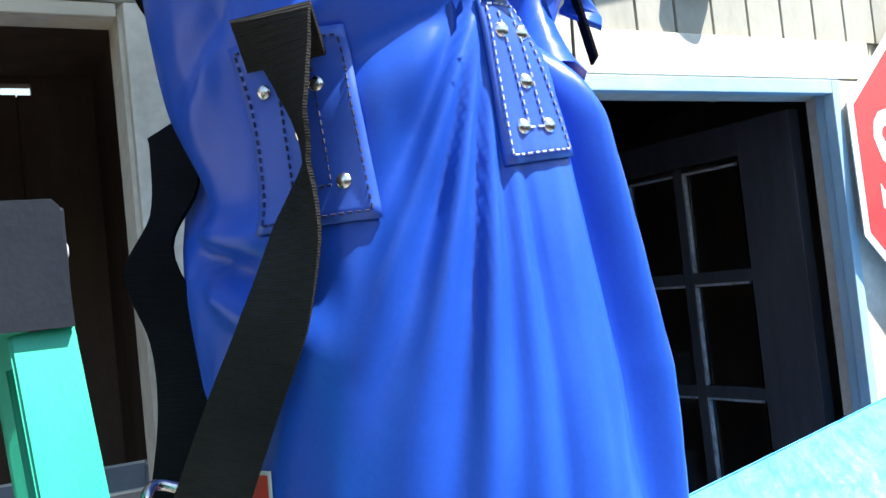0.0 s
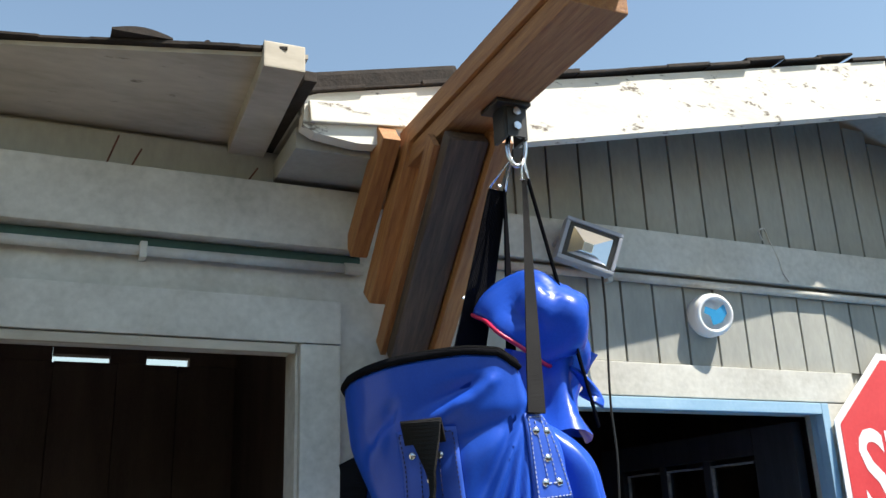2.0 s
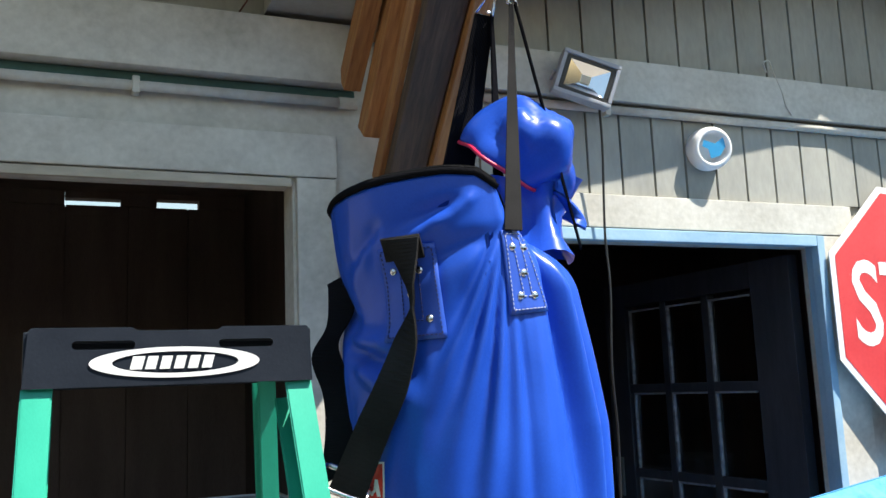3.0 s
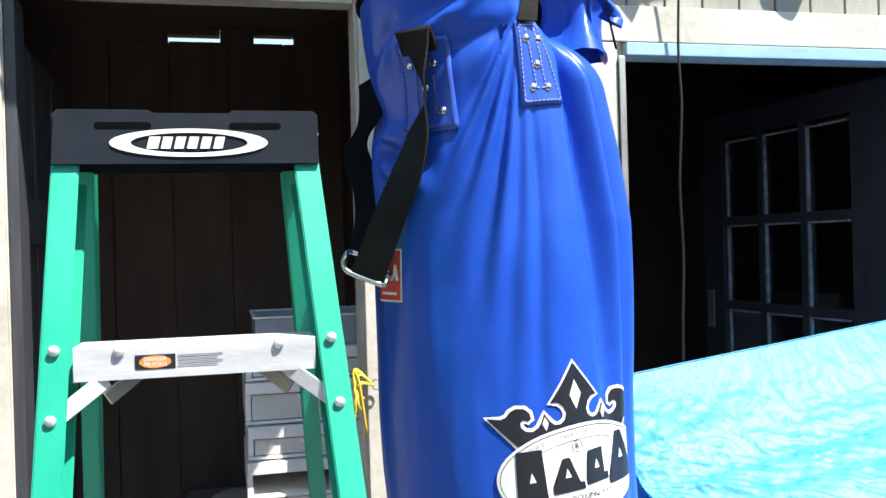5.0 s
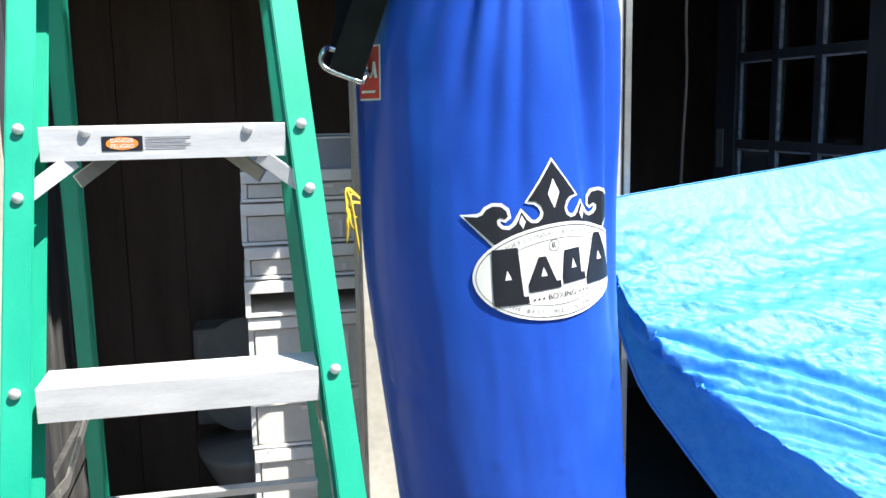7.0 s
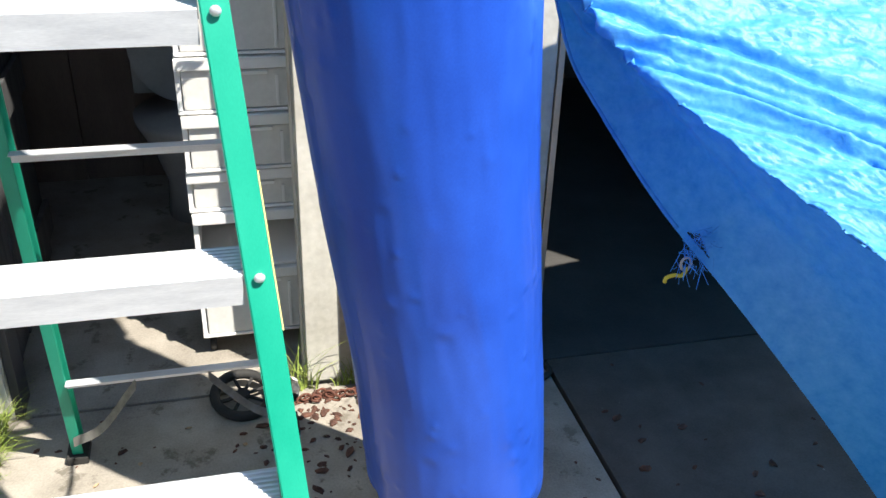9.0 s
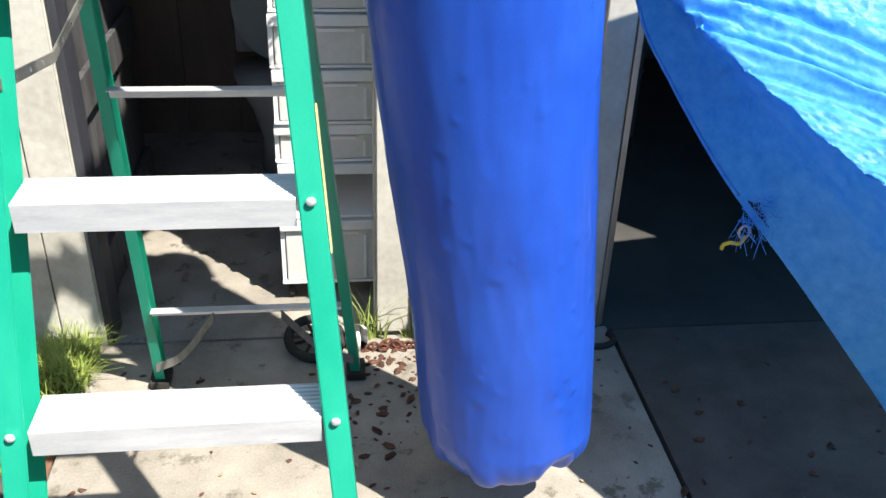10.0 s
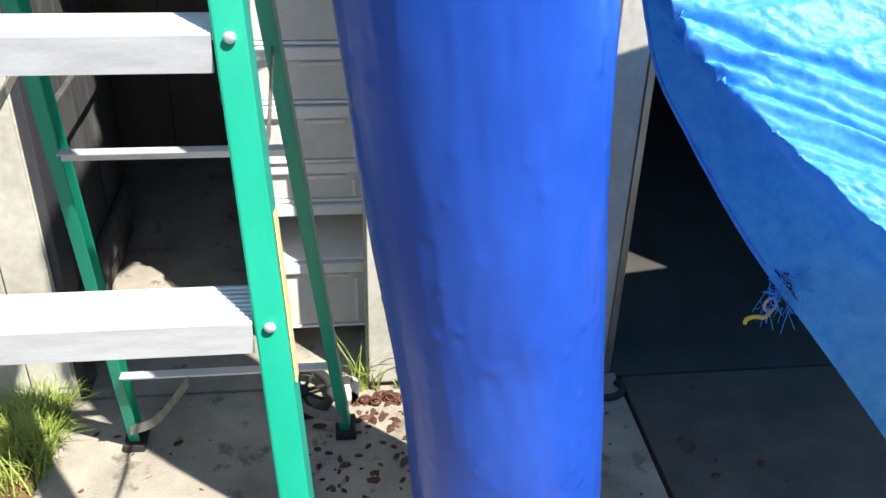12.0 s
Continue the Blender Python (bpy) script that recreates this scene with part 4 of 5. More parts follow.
crown_shape = mirror(CROWN_R + [(0.05, 0.055)])
mark = part("emblem", mapped(outline(grown(crown_shape, 0.0052), 0.008), emblem(0.0016)), INK_WHITE, punching_bag, "white and black crown emblem print")
part("crown_print", mapped(outline(crown_shape, 0.008), emblem(0.0024)), INK_BLACK, mark)
part("oval_print", mapped(outline(ellipse(0.133, 0.072), 0.008), emblem(0.0030)), INK_WHITE, mark)
for rx, ry, w in ((0.1285, 0.0675, 0.0010), (0.104, 0.050, 0.0008)):
    part("oval_line", mapped(ring_shape(rx, ry, w, w, cut=0.008), emblem(0.0036)), INK_BLACK, mark)
for x, y, k in ((0.0, 0.116, 0.78), (-0.051, 0.080, 0.36), (0.051, 0.080, 0.36)):
    part("diamond_print", mapped(outline([(x, y - 0.028 * k), (x + 0.013 * k, y), (x, y + 0.028 * k), (x - 0.013 * k, y)], 0.008), emblem(0.0032)), INK_WHITE, mark)


def slab_block(x0, x1, y0, y1, skew=0.0):
    """One block of the maker's mark, standing for a letter without being one."""
    s = 0.007
    pts = [(x0 - s, y0), (x1 + s, y0), (x1 + s, y0 + 0.011), (x1, y0 + 0.011), (x1 - skew, y1), (x0 + skew, y1), (x0, y0 + 0.011), (x0 - s, y0 + 0.011)]
    return outline(pts, 0.008)


for x0, x1, y0, y1, sk in ((-0.100, -0.062, -0.040, 0.044, 0.0), (-0.046, -0.008, -0.024, 0.026, 0.013), (0.010, 0.040, -0.020, 0.030, 0.0), (0.056, 0.106, -0.030, 0.044, 0.019)):
    part("word_block", mapped(slab_block(x0, x1, y0, y1, sk), emblem(0.0042)), INK_BLACK, mark)
    cx, cy = (x0 + x1) / 2, (y0 + y1) / 2
    part("word_gap", mapped(outline([(cx - 0.005, cy - 0.004), (cx + 0.005, cy - 0.004), (cx, cy + 0.010)], 0.006), emblem(0.0048)), INK_WHITE, mark)
part("registered_mark", mapped(ring_shape(0.009, 0.009, 0.001, 0.001, 24), lambda x, y: emblem(0.004)(x - 0.006, y + 0.040)), INK_BLACK, mark)
part("registered_mark", mapped(lettering("R", 0.013), lambda x, y: emblem(0.004)(x - 0.006, y + 0.040)), INK_BLACK, mark)
part("word_print", mapped(lettering("BOXING", 0.0125, 0.008, 0.048), lambda x, y: emblem(0.004)(x, y - 0.036)), INK_BLACK, mark)
for x in (-0.047, -0.0395, -0.032, 0.032, 0.0395, 0.047):
    part("star_print", mapped(outline([(x + (0.0028 if k % 2 == 0 else 0.0012) * math.sin(math.tau * k / 10), -0.036 + (0.0028 if k % 2 == 0 else 0.0012) * math.cos(math.tau * k / 10)) for k in range(10)]), emblem(0.004)), INK_BLACK, mark)


def arc_text(text, rx, ry, low):
    """Small capitals set round the oval."""
    n = len(text)
    for i, ch in enumerate(text):
        if ch == " ":
            continue
        t = (i - (n - 1) / 2) / n
        a = radians((-90 + 96 * t) if low else (90 - 96 * t))
        cx, cy = rx * math.cos(a), ry * math.sin(a)
        rot = math.atan2(ry * math.cos(a), -rx * math.sin(a)) + (0 if low else math.pi)
        c, s = math.cos(rot), math.sin(rot)
        part("letter", mapped(lettering(ch, 0.0098), lambda x, y: emblem(0.004)(cx + c * x - s * y, cy + s * x + c * y)), INK_GREY, mark)


arc_text("THE BEST ONE IN THE RING", 0.1165, 0.0590, True)
arc_text("PROFESSIONAL BOXING GEAR", 0.1165, 0.0590, False)

# ---- stepladder ----
ladder = thing("stepladder", "green fibreglass stepladder with aluminium steps and black top cap", "stepladder")
FL = (Vector((-0.371, 0.3225, 0.0)), Vector((-0.3175, 0.876, 1.832)))
FR = (Vector((0.134, 0.3225, 0.0)), Vector((-0.0105, 0.876, 1.832)))
RL = (Vector((-0.393, 1.55, 0.0)), Vector((-0.315, 1.02, 1.835)))
RR = (Vector((0.128, 1.55, 0.0)), Vector((-0.022, 1.02, 1.835)))
ACROSS = (FR[1] - FL[1]).normalized()


def at_z(line, z):
    return line[0].lerp(line[1], (z - line[0].z) / (line[1].z - line[0].z))


def channel(flange, depth, wall_t, inward, back):
    """A C profile: front flange, web on the outside, rear flange."""
    s, b = inward, back
    pts = [(0, 0), (s * flange, 0), (s * flange, b * wall_t), (s * wall_t, b * wall_t), (s * wall_t, b * (depth - wall_t)), (s * flange, b * (depth - wall_t)), (s * flange, b * depth), (0, b * depth)]
    return pts


def rail(name, line, inward, flange, depth, back):
    m, n = frame_along(line[0], line[1], ACROSS)
    pts = channel(flange, depth, 0.0045, inward, back)
    pts = [(x - inward * flange / 2, y) for x, y in pts]
    bm = sweep(bmesh.new(), pts, line[0], line[1], ACROSS)
    bmesh.ops.bevel(bm, geom=[e for e in bm.edges if abs((e.verts[0].co - e.verts[1].co).length - n) < 0.01], offset=0.0018, segments=2, affect="EDGES")
    return part(name, bm, GREEN, ladder)


rail("front_rail", FL, 1, 0.034, 0.075, 1)
rail("front_rail", FR, -1, 0.034, 0.075, 1)
rail("rear_rail", RL, 1, 0.026, 0.05, 1)
rail("rear_rail", RR, -1, 0.026, 0.05, 1)


def bolt(p, parent, r=0.0070):
    b = bmesh.new()
    dome(b, pose(p[0], p[1], p[2], 90 + 14), r, 0.005, 14, 4)
    return part("rivet", b, ALUMINIUM, parent, smooth=True)


STEPS = [1.597, 1.30, 1.003, 0.708, 0.412, 0.116]
for k, z in enumerate(STEPS):
    a, b = at_z(FL, z), at_z(FR, z)
    d = (b - a).normalized()
    back_dir = Vector((-d.y, d.x, 0)).normalized()
    back_dir = back_dir if back_dir.y > 0 else -back_dir
    top = z + 0.005
    # tread: a ribbed top plate, a front lip and a rear lip, folded from one sheet
    a2, b2 = a + d * 0.020 + back_dir * 0.004, b - d * 0.020 + back_dir * 0.004
    n = (b2 - a2).length
    m = Matrix((d, back_dir, Vector((0, 0, 1)))).transposed().to_4x4()
    m.translation = Vector((a2.x, a2.y, top))
    bm = bmesh.new()
    depth = 0.080
    prof = [(0, -0.040), (0, 0.0)]
    ribs = 9
    for i in range(ribs):
        y = depth * i / ribs
        prof += [(y + 0.001, 0.0), (y + 0.003, 0.0014), (y + depth / ribs - 0.003, 0.0014), (y + depth / ribs - 0.001, 0.0)]
    prof += [(depth, 0.0), (depth, -0.030), (depth - 0.002, -0.030), (depth - 0.002, -0.002), (0.002, -0.002), (0.002, -0.040)]
    ra = [bm.verts.new(m @ Vector((0, y, zz))) for y, zz in prof]
    rb = [bm.verts.new(m @ Vector((n, y, zz))) for y, zz in prof]
    for i in range(len(prof)):
        bm.faces.new((ra[i], ra[(i + 1) % len(prof)], rb[(i + 1) % len(prof)], rb[i]))
    bm.faces.new(ra[::-1])
    bm.faces.new(rb)
    step = part("step", bm, ALUMINIUM, ladder)
    for p in (a, b):
        bolt(p + Vector((0, -0.004, 0.005)), step)
    if k == 0:
        for t in (0.22, 0.80):
            bolt(a.lerp(b, t) + Vector((0, -0.002, 0.0)) + back_dir * 0.004, step)
        # warning sticker
        def sticker(x, y, off=0.0008):
            return m @ Vector((n * 0.5 + x, -off, -0.020 + y))
        st = part("sticker", mapped(outline([(-0.075, -0.009), (-0.027, -0.009), (-0.027, 0.009), (-0.075, 0.009)]), sticker), INK_BLACK, step, "orange danger sticker with small print")
        part("sticker_oval", mapped(outline([(x - 0.051, y) for x, y in ellipse(0.019, 0.0078, 32)]), lambda x, y: sticker(x, y, 0.0014)), INK_ORANGE, st)
        part("sticker_print", mapped(lettering("DANGER", 0.0075, width=0.027), lambda x, y: sticker(x - 0.051, y + 0.0033, 0.002)), INK_WHITE, st)
        part("sticker_print", mapped(lettering("PELIGRO", 0.0075, width=0.027), lambda x, y: sticker(x - 0.051, y - 0.0035, 0.002)), INK_WHITE, st)
        for i in range(4):
            y = 0.0065 - 0.0042 * i
            part("print_bar", mapped(outline([(-0.024, y - 0.0008), (0.03 - 0.006 * (i % 2), y - 0.0008), (0.03 - 0.006 * (i % 2), y + 0.0008), (-0.024, y + 0.0008)]), lambda x, y: sticker(x, y, 0.001)), INK_GREY, st)
        # diagonal braces below the top step
        for line, t, s in ((FL, 0.17, 1), (FR, 0.84, -1)):
            lo = at_z(line, z - 0.075)
            bolt(lo + Vector((0, -0.004, 0)), ladder)
            up = a.lerp(b, t) + back_dir * 0.012
            part("brace", plank(lo + back_dir * 0.010 + ACROSS * 0.004 * s, up + Vector((0, 0, -0.034)), (0, 0, 1), 0.020, 0.006, 0.001), ALUMINIUM, ladder)
            part("brace", plank(lo + back_dir * 0.066 + ACROSS * 0.056 * s + Vector((0, 0, 0.012)), a.lerp(b, t + 0.155 * s) + back_dir * 0.074 + Vector((0, 0, -0.022)), (0, 0, 1), 0.018, 0.006, 0.001), ZINC, ladder)

# rear cross bars, feet and spreaders
for z in (0.917, 0.286):
    a, b = at_z(RL, z), at_z(RR, z)
    bm = sweep(bmesh.new(), [(-0.010, -0.002), (0.012, -0.002), (0.012, 0.022), (0.010, 0.022), (0.010, 0.0), (-0.010, 0.0)], a + ACROSS * 0.012, b - ACROSS * 0.012, (0, 0, 1))
    bar = part("rear_bar", bm, ALUMINIUM, ladder)
a, b = at_z(RL, 0.285), at_z(RR, 0.285)
for p, q in ((a.lerp(b, 0.33), at_z(RL, 0.08)), (a.lerp(b, 0.67), at_z(RR, 0.08))):
    mid = p.lerp(q, 0.55) + Vector((0, -0.01, -0.035))
    c3 = curve([p + Vector((0, -0.012, -0.01)), mid, q + Vector((0, -0.008, 0))], 6)
    part("rear_brace", ribbon(c3, [Vector((0, 0.004, 0.011))] * len(c3), 0.004), DULL_STEEL, ladder)
for line in (FL, FR, RL, RR):
    f = line[0]
    bm = box(bmesh.new(), f.x - 0.026, f.x + 0.026, f.y - 0.022, f.y + 0.055, 0.0, 0.022, 0.005)
    part("foot", bm, RUBBER, ladder, "black rubber foot")
for fr, rr_ in ((FL, RL), (FR, RR)):
    p, q = at_z(fr, 1.13) + Vector((0, 0.07, 0)), at_z(rr_, 1.12) + Vector((0, 0.01, 0))
    mid = p.lerp(q, 0.5) + Vector((0, 0, -0.04))
    for u, v in ((p, mid), (mid, q)):
        sp = part("spreader", plank(u, v, (0, 0, 1), 0.017, 0.004, 0.001), ZINC, ladder, "hinged steel spreader bar")
        for t in (0.25, 0.5, 0.75):
            bb = bmesh.new()
            w = u.lerp(v, t)
            disc(bb, pose(w.x, w.y, w.z, 0, 90), 0.004, 0.0052, 10)
            part("hole_rim", bb, CHROME, sp)

# moulded cap with two slots; the badge is a plain oval
CAPL, CAPW, CAPD, CAPH = Vector((-0.333, 0.868, 1.8325)), 0.339, 0.16, 0.070
m_c = Matrix((ACROSS.normalized(), Vector((-ACROSS.y, ACROSS.x, 0)).normalized(), Vector((0, 0, 1)))).transposed().to_4x4()
m_c = Matrix.Translation(CAPL) @ m_c.to_3x3().to_4x4()
bm = bmesh.new()
W_ = CAPW
def slot_pts(x0, x1):
    r = 0.0050
    zc = 0.0490
    pts = []
    for cx, a0 in ((x1, -90), (x0, 90)):
        for i in range(7):
            a = radians(a0 + 180 * i / 6)
            pts.append((cx + r * math.cos(a), zc + r * math.sin(a)))
    return pts
# front skin with slots: built from strips above, between and below
def skin(y, flip):
    outer = [(0, 0), (W_, 0), (W_ - 0.003, 0.066), (W_ - 0.007, CAPH), (0.226, CAPH), (0.221, 0.066), (0.125, 0.066), (0.119, CAPH), (0.009, CAPH), (0.005, 0.066)]
    vo = [bm.verts.new((x, y, z)) for x, z in outer]
    es = [bm.edges.new((vo[i], vo[(i + 1) % len(vo)])) for i in range(len(vo))]
    holes = []
    for s in ((0.057, 0.118), (0.226, 0.284)):
        vh = [bm.verts.new((x, y, z)) for x, z in slot_pts(*s)]
        es += [bm.edges.new((vh[i], vh[(i + 1) % len(vh)])) for i in range(len(vh))]
        holes.append(vh)
    bmesh.ops.triangle_fill(bm, edges=es, use_beauty=True)
    return vo, holes
o1, h1 = skin(0.0, False)
o2, h2 = skin(0.006, True)
for p, q in [(o1, o2)] + list(zip(h1, h2)):
    for i in range(len(p)):
        j = (i + 1) % len(p)
        bm.faces.new((p[i], p[j], q[j], q[i]))
box(bm, 0.006, W_ - 0.006, 0.0062, CAPD - 0.004, 0.0600, 0.0655, 0.002)
box(bm, 0.0, 0.006, 0.0062, CAPD, 0.0, 0.066, 0.002)
box(bm, W_ - 0.006, W_, 0.0062, CAPD, 0.0, 0.066, 0.002)
box(bm, 0.006, W_ - 0.006, CAPD - 0.004, CAPD + 0.001, 0.0, 0.066, 0.001)
bmesh.ops.transform(bm, matrix=m_c, verts=bm.verts)
cap = part("top_cap", bm, CAP_PLASTIC, ladder, "scratched black plastic top cap")


def badge(x, y, off=0.002):
    return m_c @ Vector((0.171 + x, -off, 0.027 + y))


part("badge_ring", mapped(ring_shape(0.100, 0.0185, 0.026, 0.0055, 64), badge), INK_WHITE, cap, "white oval badge")
for i, w in enumerate((0.017, 0.015, 0.015, 0.015, 0.015, 0.015)):
    x = -0.046 + i * 0.0165
    part("badge_block", mapped(outline([(x - w / 2, -0.0078), (x + w / 2 - 0.003, -0.0078), (x + w / 2 + 0.001, 0.0078), (x - w / 2 + 0.004, 0.0078)]), lambda x, y: badge(x, y, 0.0026)), INK_WHITE, cap)
b = bmesh.new()
dome(b, m_c @ pose(W_ + 0.001, 0.05, 0.045, 0, 90), 0.007, 0.004, 12)
part("rivet", b, ALUMINIUM, cap)
bm = sweep(bmesh.new(), [(-0.014, -0.001), (0.014, -0.001), (0.014, 0.001), (-0.014, 0.001)], at_z(FR, 0.925) + ACROSS * 0.0185 + Vector((0, 0.034, 0)), at_z(FR, 1.115) + ACROSS * 0.0185 + Vector((0, 0.034, 0)), (0, 1, 0))
part("label_strip", bm, LABEL_CREAM, ladder, "faded yellow warning label strip")

# ---- tarpaulin ----
TL = [(0.0, 0.67, 1.46, 1.41), (0.2, 0.704, 1.36, 1.06), (0.35, 0.772, 1.25, 0.926), (0.5, 0.855, 1.12, 0.785), (0.62, 0.942, 1.02, 0.680), (0.75, 1.074, 0.95, 0.518), (0.88, 1.253, 0.88, 0.294), (1.0, 1.45, 0.80, 0.02)]
TR = [(0.0, 2.6, 1.68, 1.62), (0.2, 2.5, 1.30, 1.45), (0.35, 2.4, 1.0, 1.32), (0.5, 2.3, 0.75, 1.20), (0.62, 2.2, 0.55, 1.10), (0.75, 2.1, 0.35, 1.0), (0.88, 2.0, 0.15, 0.90), (1.0, 1.9, -0.05, 0.75)]
# the fold along which the sheet turns down out of the sun
TF = [(0.0, 0.69, 1.4666, 1.4163), (0.06, 0.672, 1.40, 1.31), (0.12, 0.677, 1.36, 1.241), (0.35, 0.7585, 1.202, 1.090), (0.5, 0.84, 1.044, 1.022), (0.62, 0.91, 0.908, 0.968), (0.75, 0.98, 0.772, 0.925), (0.88, 1.06, 0.62, 0.86), (1.0, 1.166, 0.411, 0.77)]
FOLD_U = 0.12
tarp = thing("tarpaulin", "bright blue plastic tarpaulin draped, its edge torn at an eyelet", "tarpaulin")


def tarp_at(u, v):
    table = lerp_table if v < 0.03 else smooth_table
    a, f, b = Vector(table(TL, v)), Vector(table(TF, v)), Vector(table(TR, v))
    f += Vector((-0.3, 0.1, 1.0)) * 0.016 * min(1, v * 8) * noise.noise(Vector((v * 17, 3.0, 0)))
    hang = u < FOLD_U
    if hang:
        p = a.lerp(f, u / FOLD_U)
        p += Vector((0.05, 0.03, 0.02)) * math.sin(math.pi * u / FOLD_U) * min(1, v * 3)
    else:
        p = f.lerp(b, (u - FOLD_U) / (1 - FOLD_U))
    k = min(1, u * 12 + 0.15) * min(1, v * 10 + 0.1)
    n = Vector((-0.1, -0.5, 0.86)) if not hang else Vector((-0.85, -0.45, -0.1))
    low = 0.50 + 0.50 * max(0.0, min(1.0, (u - FOLD_U + 0.02) / 0.02))
    # long creases that fan out from the hidden corner
    w = 0.0
    for v0, slope, depth, width in ((0.08, 1.35, -0.032, 0.014), (0.12, 1.40, 0.020, 0.016), (0.15, 1.42, -0.012, 0.009), (0.19, 1.50, -0.022, 0.012), (0.225, 1.45, 0.012, 0.013), (0.27, 1.3, 0.014, 0.017), (0.33, 1.2, -0.014, 0.013), (0.40, 1.0, -0.010, 0.011), (0.04, 0.9, 0.008, 0.012)):
        q = (v - v0 - slope * u + 0.02 * noise.noise(Vector((u * 14, v0 * 30, 0)))) / width
        w += depth * math.exp(-q * q) * max(0.0, 1 - u * 1.4) * low
    w += 0.022 * noise.noise(Vector((u * 4, v * 5, 1.0))) * low
    for fu, fv, sh, amp in ((9, 17, 20, 0.0055), (20, 30, 36, 0.0045), (42, 60, 64, 0.0034), (75, 100, 70, 0.0026), (14, 120, 0, 0.0012)):
        r = noise.noise(Vector((u * fu + v * sh * 0.4, v * fv - u * sh, fu * 0.37)))
        ridge = max(0.0, 1 - 3.2 * abs(r)) ** 1.5
        w += amp * (ridge - 0.25) * low * max(0.1, 0.6 + 0.9 * noise.noise(Vector((u * 6, v * 7, fv))))
    if hang:
        # loose ridge along the hanging flap
        w += 0.024 * math.exp(-((u - 0.050 - 0.06 * (v - 0.2)) / 0.012) ** 2) * math.exp(-((v - 0.22) / 0.09) ** 2)
        w += 0.010 * math.exp(-((u - 0.085 + 0.05 * (v - 0.5)) / 0.010) ** 2) * math.exp(-((v - 0.55) / 0.22) ** 2)
    return p + n * w * k


bm = bmesh.new()
NU, NV = 380, 260
tg = [[bm.verts.new(tarp_at((i / NU) ** 1.25, j / NV)) for i in range(NU + 1)] for j in range(NV + 1)]
for j in range(NV):
    for i in range(NU):
        v, u = j / NV, (i / NU) ** 1.25
        # the rip beside the lower eyelet
        if 0.548 < v < 0.600 and 0.005 < u < 0.004 + 0.40 * min(v - 0.546, 0.5 * (0.602 - v)):
            continue
        bm.faces.new((tg[j][i], tg[j][i + 1], tg[j + 1][i + 1], tg[j + 1][i]))
loose = [v for v in bm.verts if not v.link_faces]
bmesh.ops.delete(bm, geom=loose, context="VERTS")
part("sheet", bm, TARP, tarp, smooth=True)
hem = [tarp_at(0.002, j / 60) + Vector((0, -0.001, 0)) for j in range(33)]
part("hem", tube(hem, 0.004, 6), TARP, tarp, smooth=True)
hem = [tarp_at((i / 60) ** 1.25, 0.0) for i in range(61)]
part("hem", tube(hem, 0.002, 6), TARP, tarp, smooth=True)
g = Vector((1.336, 1.54, 1.462))
part("eyelet", tube([g + Vector((0.009 * math.cos(a), -0.010, 0.009 * math.sin(a))) for a in [math.tau * k / 16 for k in range(16)]], 0.0022, 6, closed=True), RUST, tarp)
tear = Vector((0.888, 1.06, 0.700))
bm = bmesh.new()
rnd = random.Random(5)
for i in range(90):
    a = tear + Vector((rnd.uniform(-0.012, 0.06), rnd.uniform(-0.02, 0.01), rnd.uniform(-0.015, 0.075)))
    d = Vector((rnd.uniform(-0.02, 0.035), rnd.uniform(-0.025, 0.0), rnd.uniform(-0.045, 0.02)))
    tube([a, a + d * 0.5 + Vector((0, 0, rnd.uniform(-0.006, 0.006))), a + d], 0.0007, 4, bm=bm)
part("frayed_threads", bm, TARP, tarp)
part("eyelet", tube([tear + Vector((0.011 * math.cos(a), -0.012, 0.004 + 0.014 * math.sin(a))) for a in [math.tau * k / 16 for k in range(16)]], 0.003, 6, closed=True), ZINC, tarp)
part("rope_end", tube(curve([tear + Vector((0.004, -0.014, -0.004)), tear + Vector((-0.008, -0.018, -0.018)), tear + Vector((-0.026, -0.018, -0.016)), tear + Vector((-0.040, -0.016, -0.022)), tear + Vector((-0.042, -0.016, -0.032))], 5), 0.004, 7), ROPE_YELLOW, tarp, "yellow rope end", smooth=True)

# ---- stop sign ----
sign = thing("stop_sign", "faded red octagonal stop sign with white border and letters", "sign", at=(2.148, 1.70, 1.985))
sign.rotation_euler = (radians(-3), radians(3), 0)


def octagon(r):
    return [(r * math.cos(radians(22.5 + 45 * i)), r * math.sin(radians(22.5 + 45 * i))) for i in range(8)]


def flat(y):
    return lambda x, z: Vector((x, y, z))


R8 = 0.381 / math.cos(radians(22.5))
bm = mapped(outline(octagon(R8)), flat(0))
ext = bmesh.ops.extrude_face_region(bm, geom=bm.faces[:])["geom"]
bmesh.ops.translate(bm, vec=(0, 0.003, 0), verts=[v for v in ext if isinstance(v, bmesh.types.BMVert)])
plate = part("plate", bm, SIGN_WHITE, sign)
part("red_field", mapped(outline(octagon(R8 - 0.022)), flat(-0.0012)), SIGN_RED, sign)
part("sign_letters", mapped(lettering("STOP", 0.36, width=0.62, bold=0.004), flat(-0.0022)), SIGN_WHITE, sign)

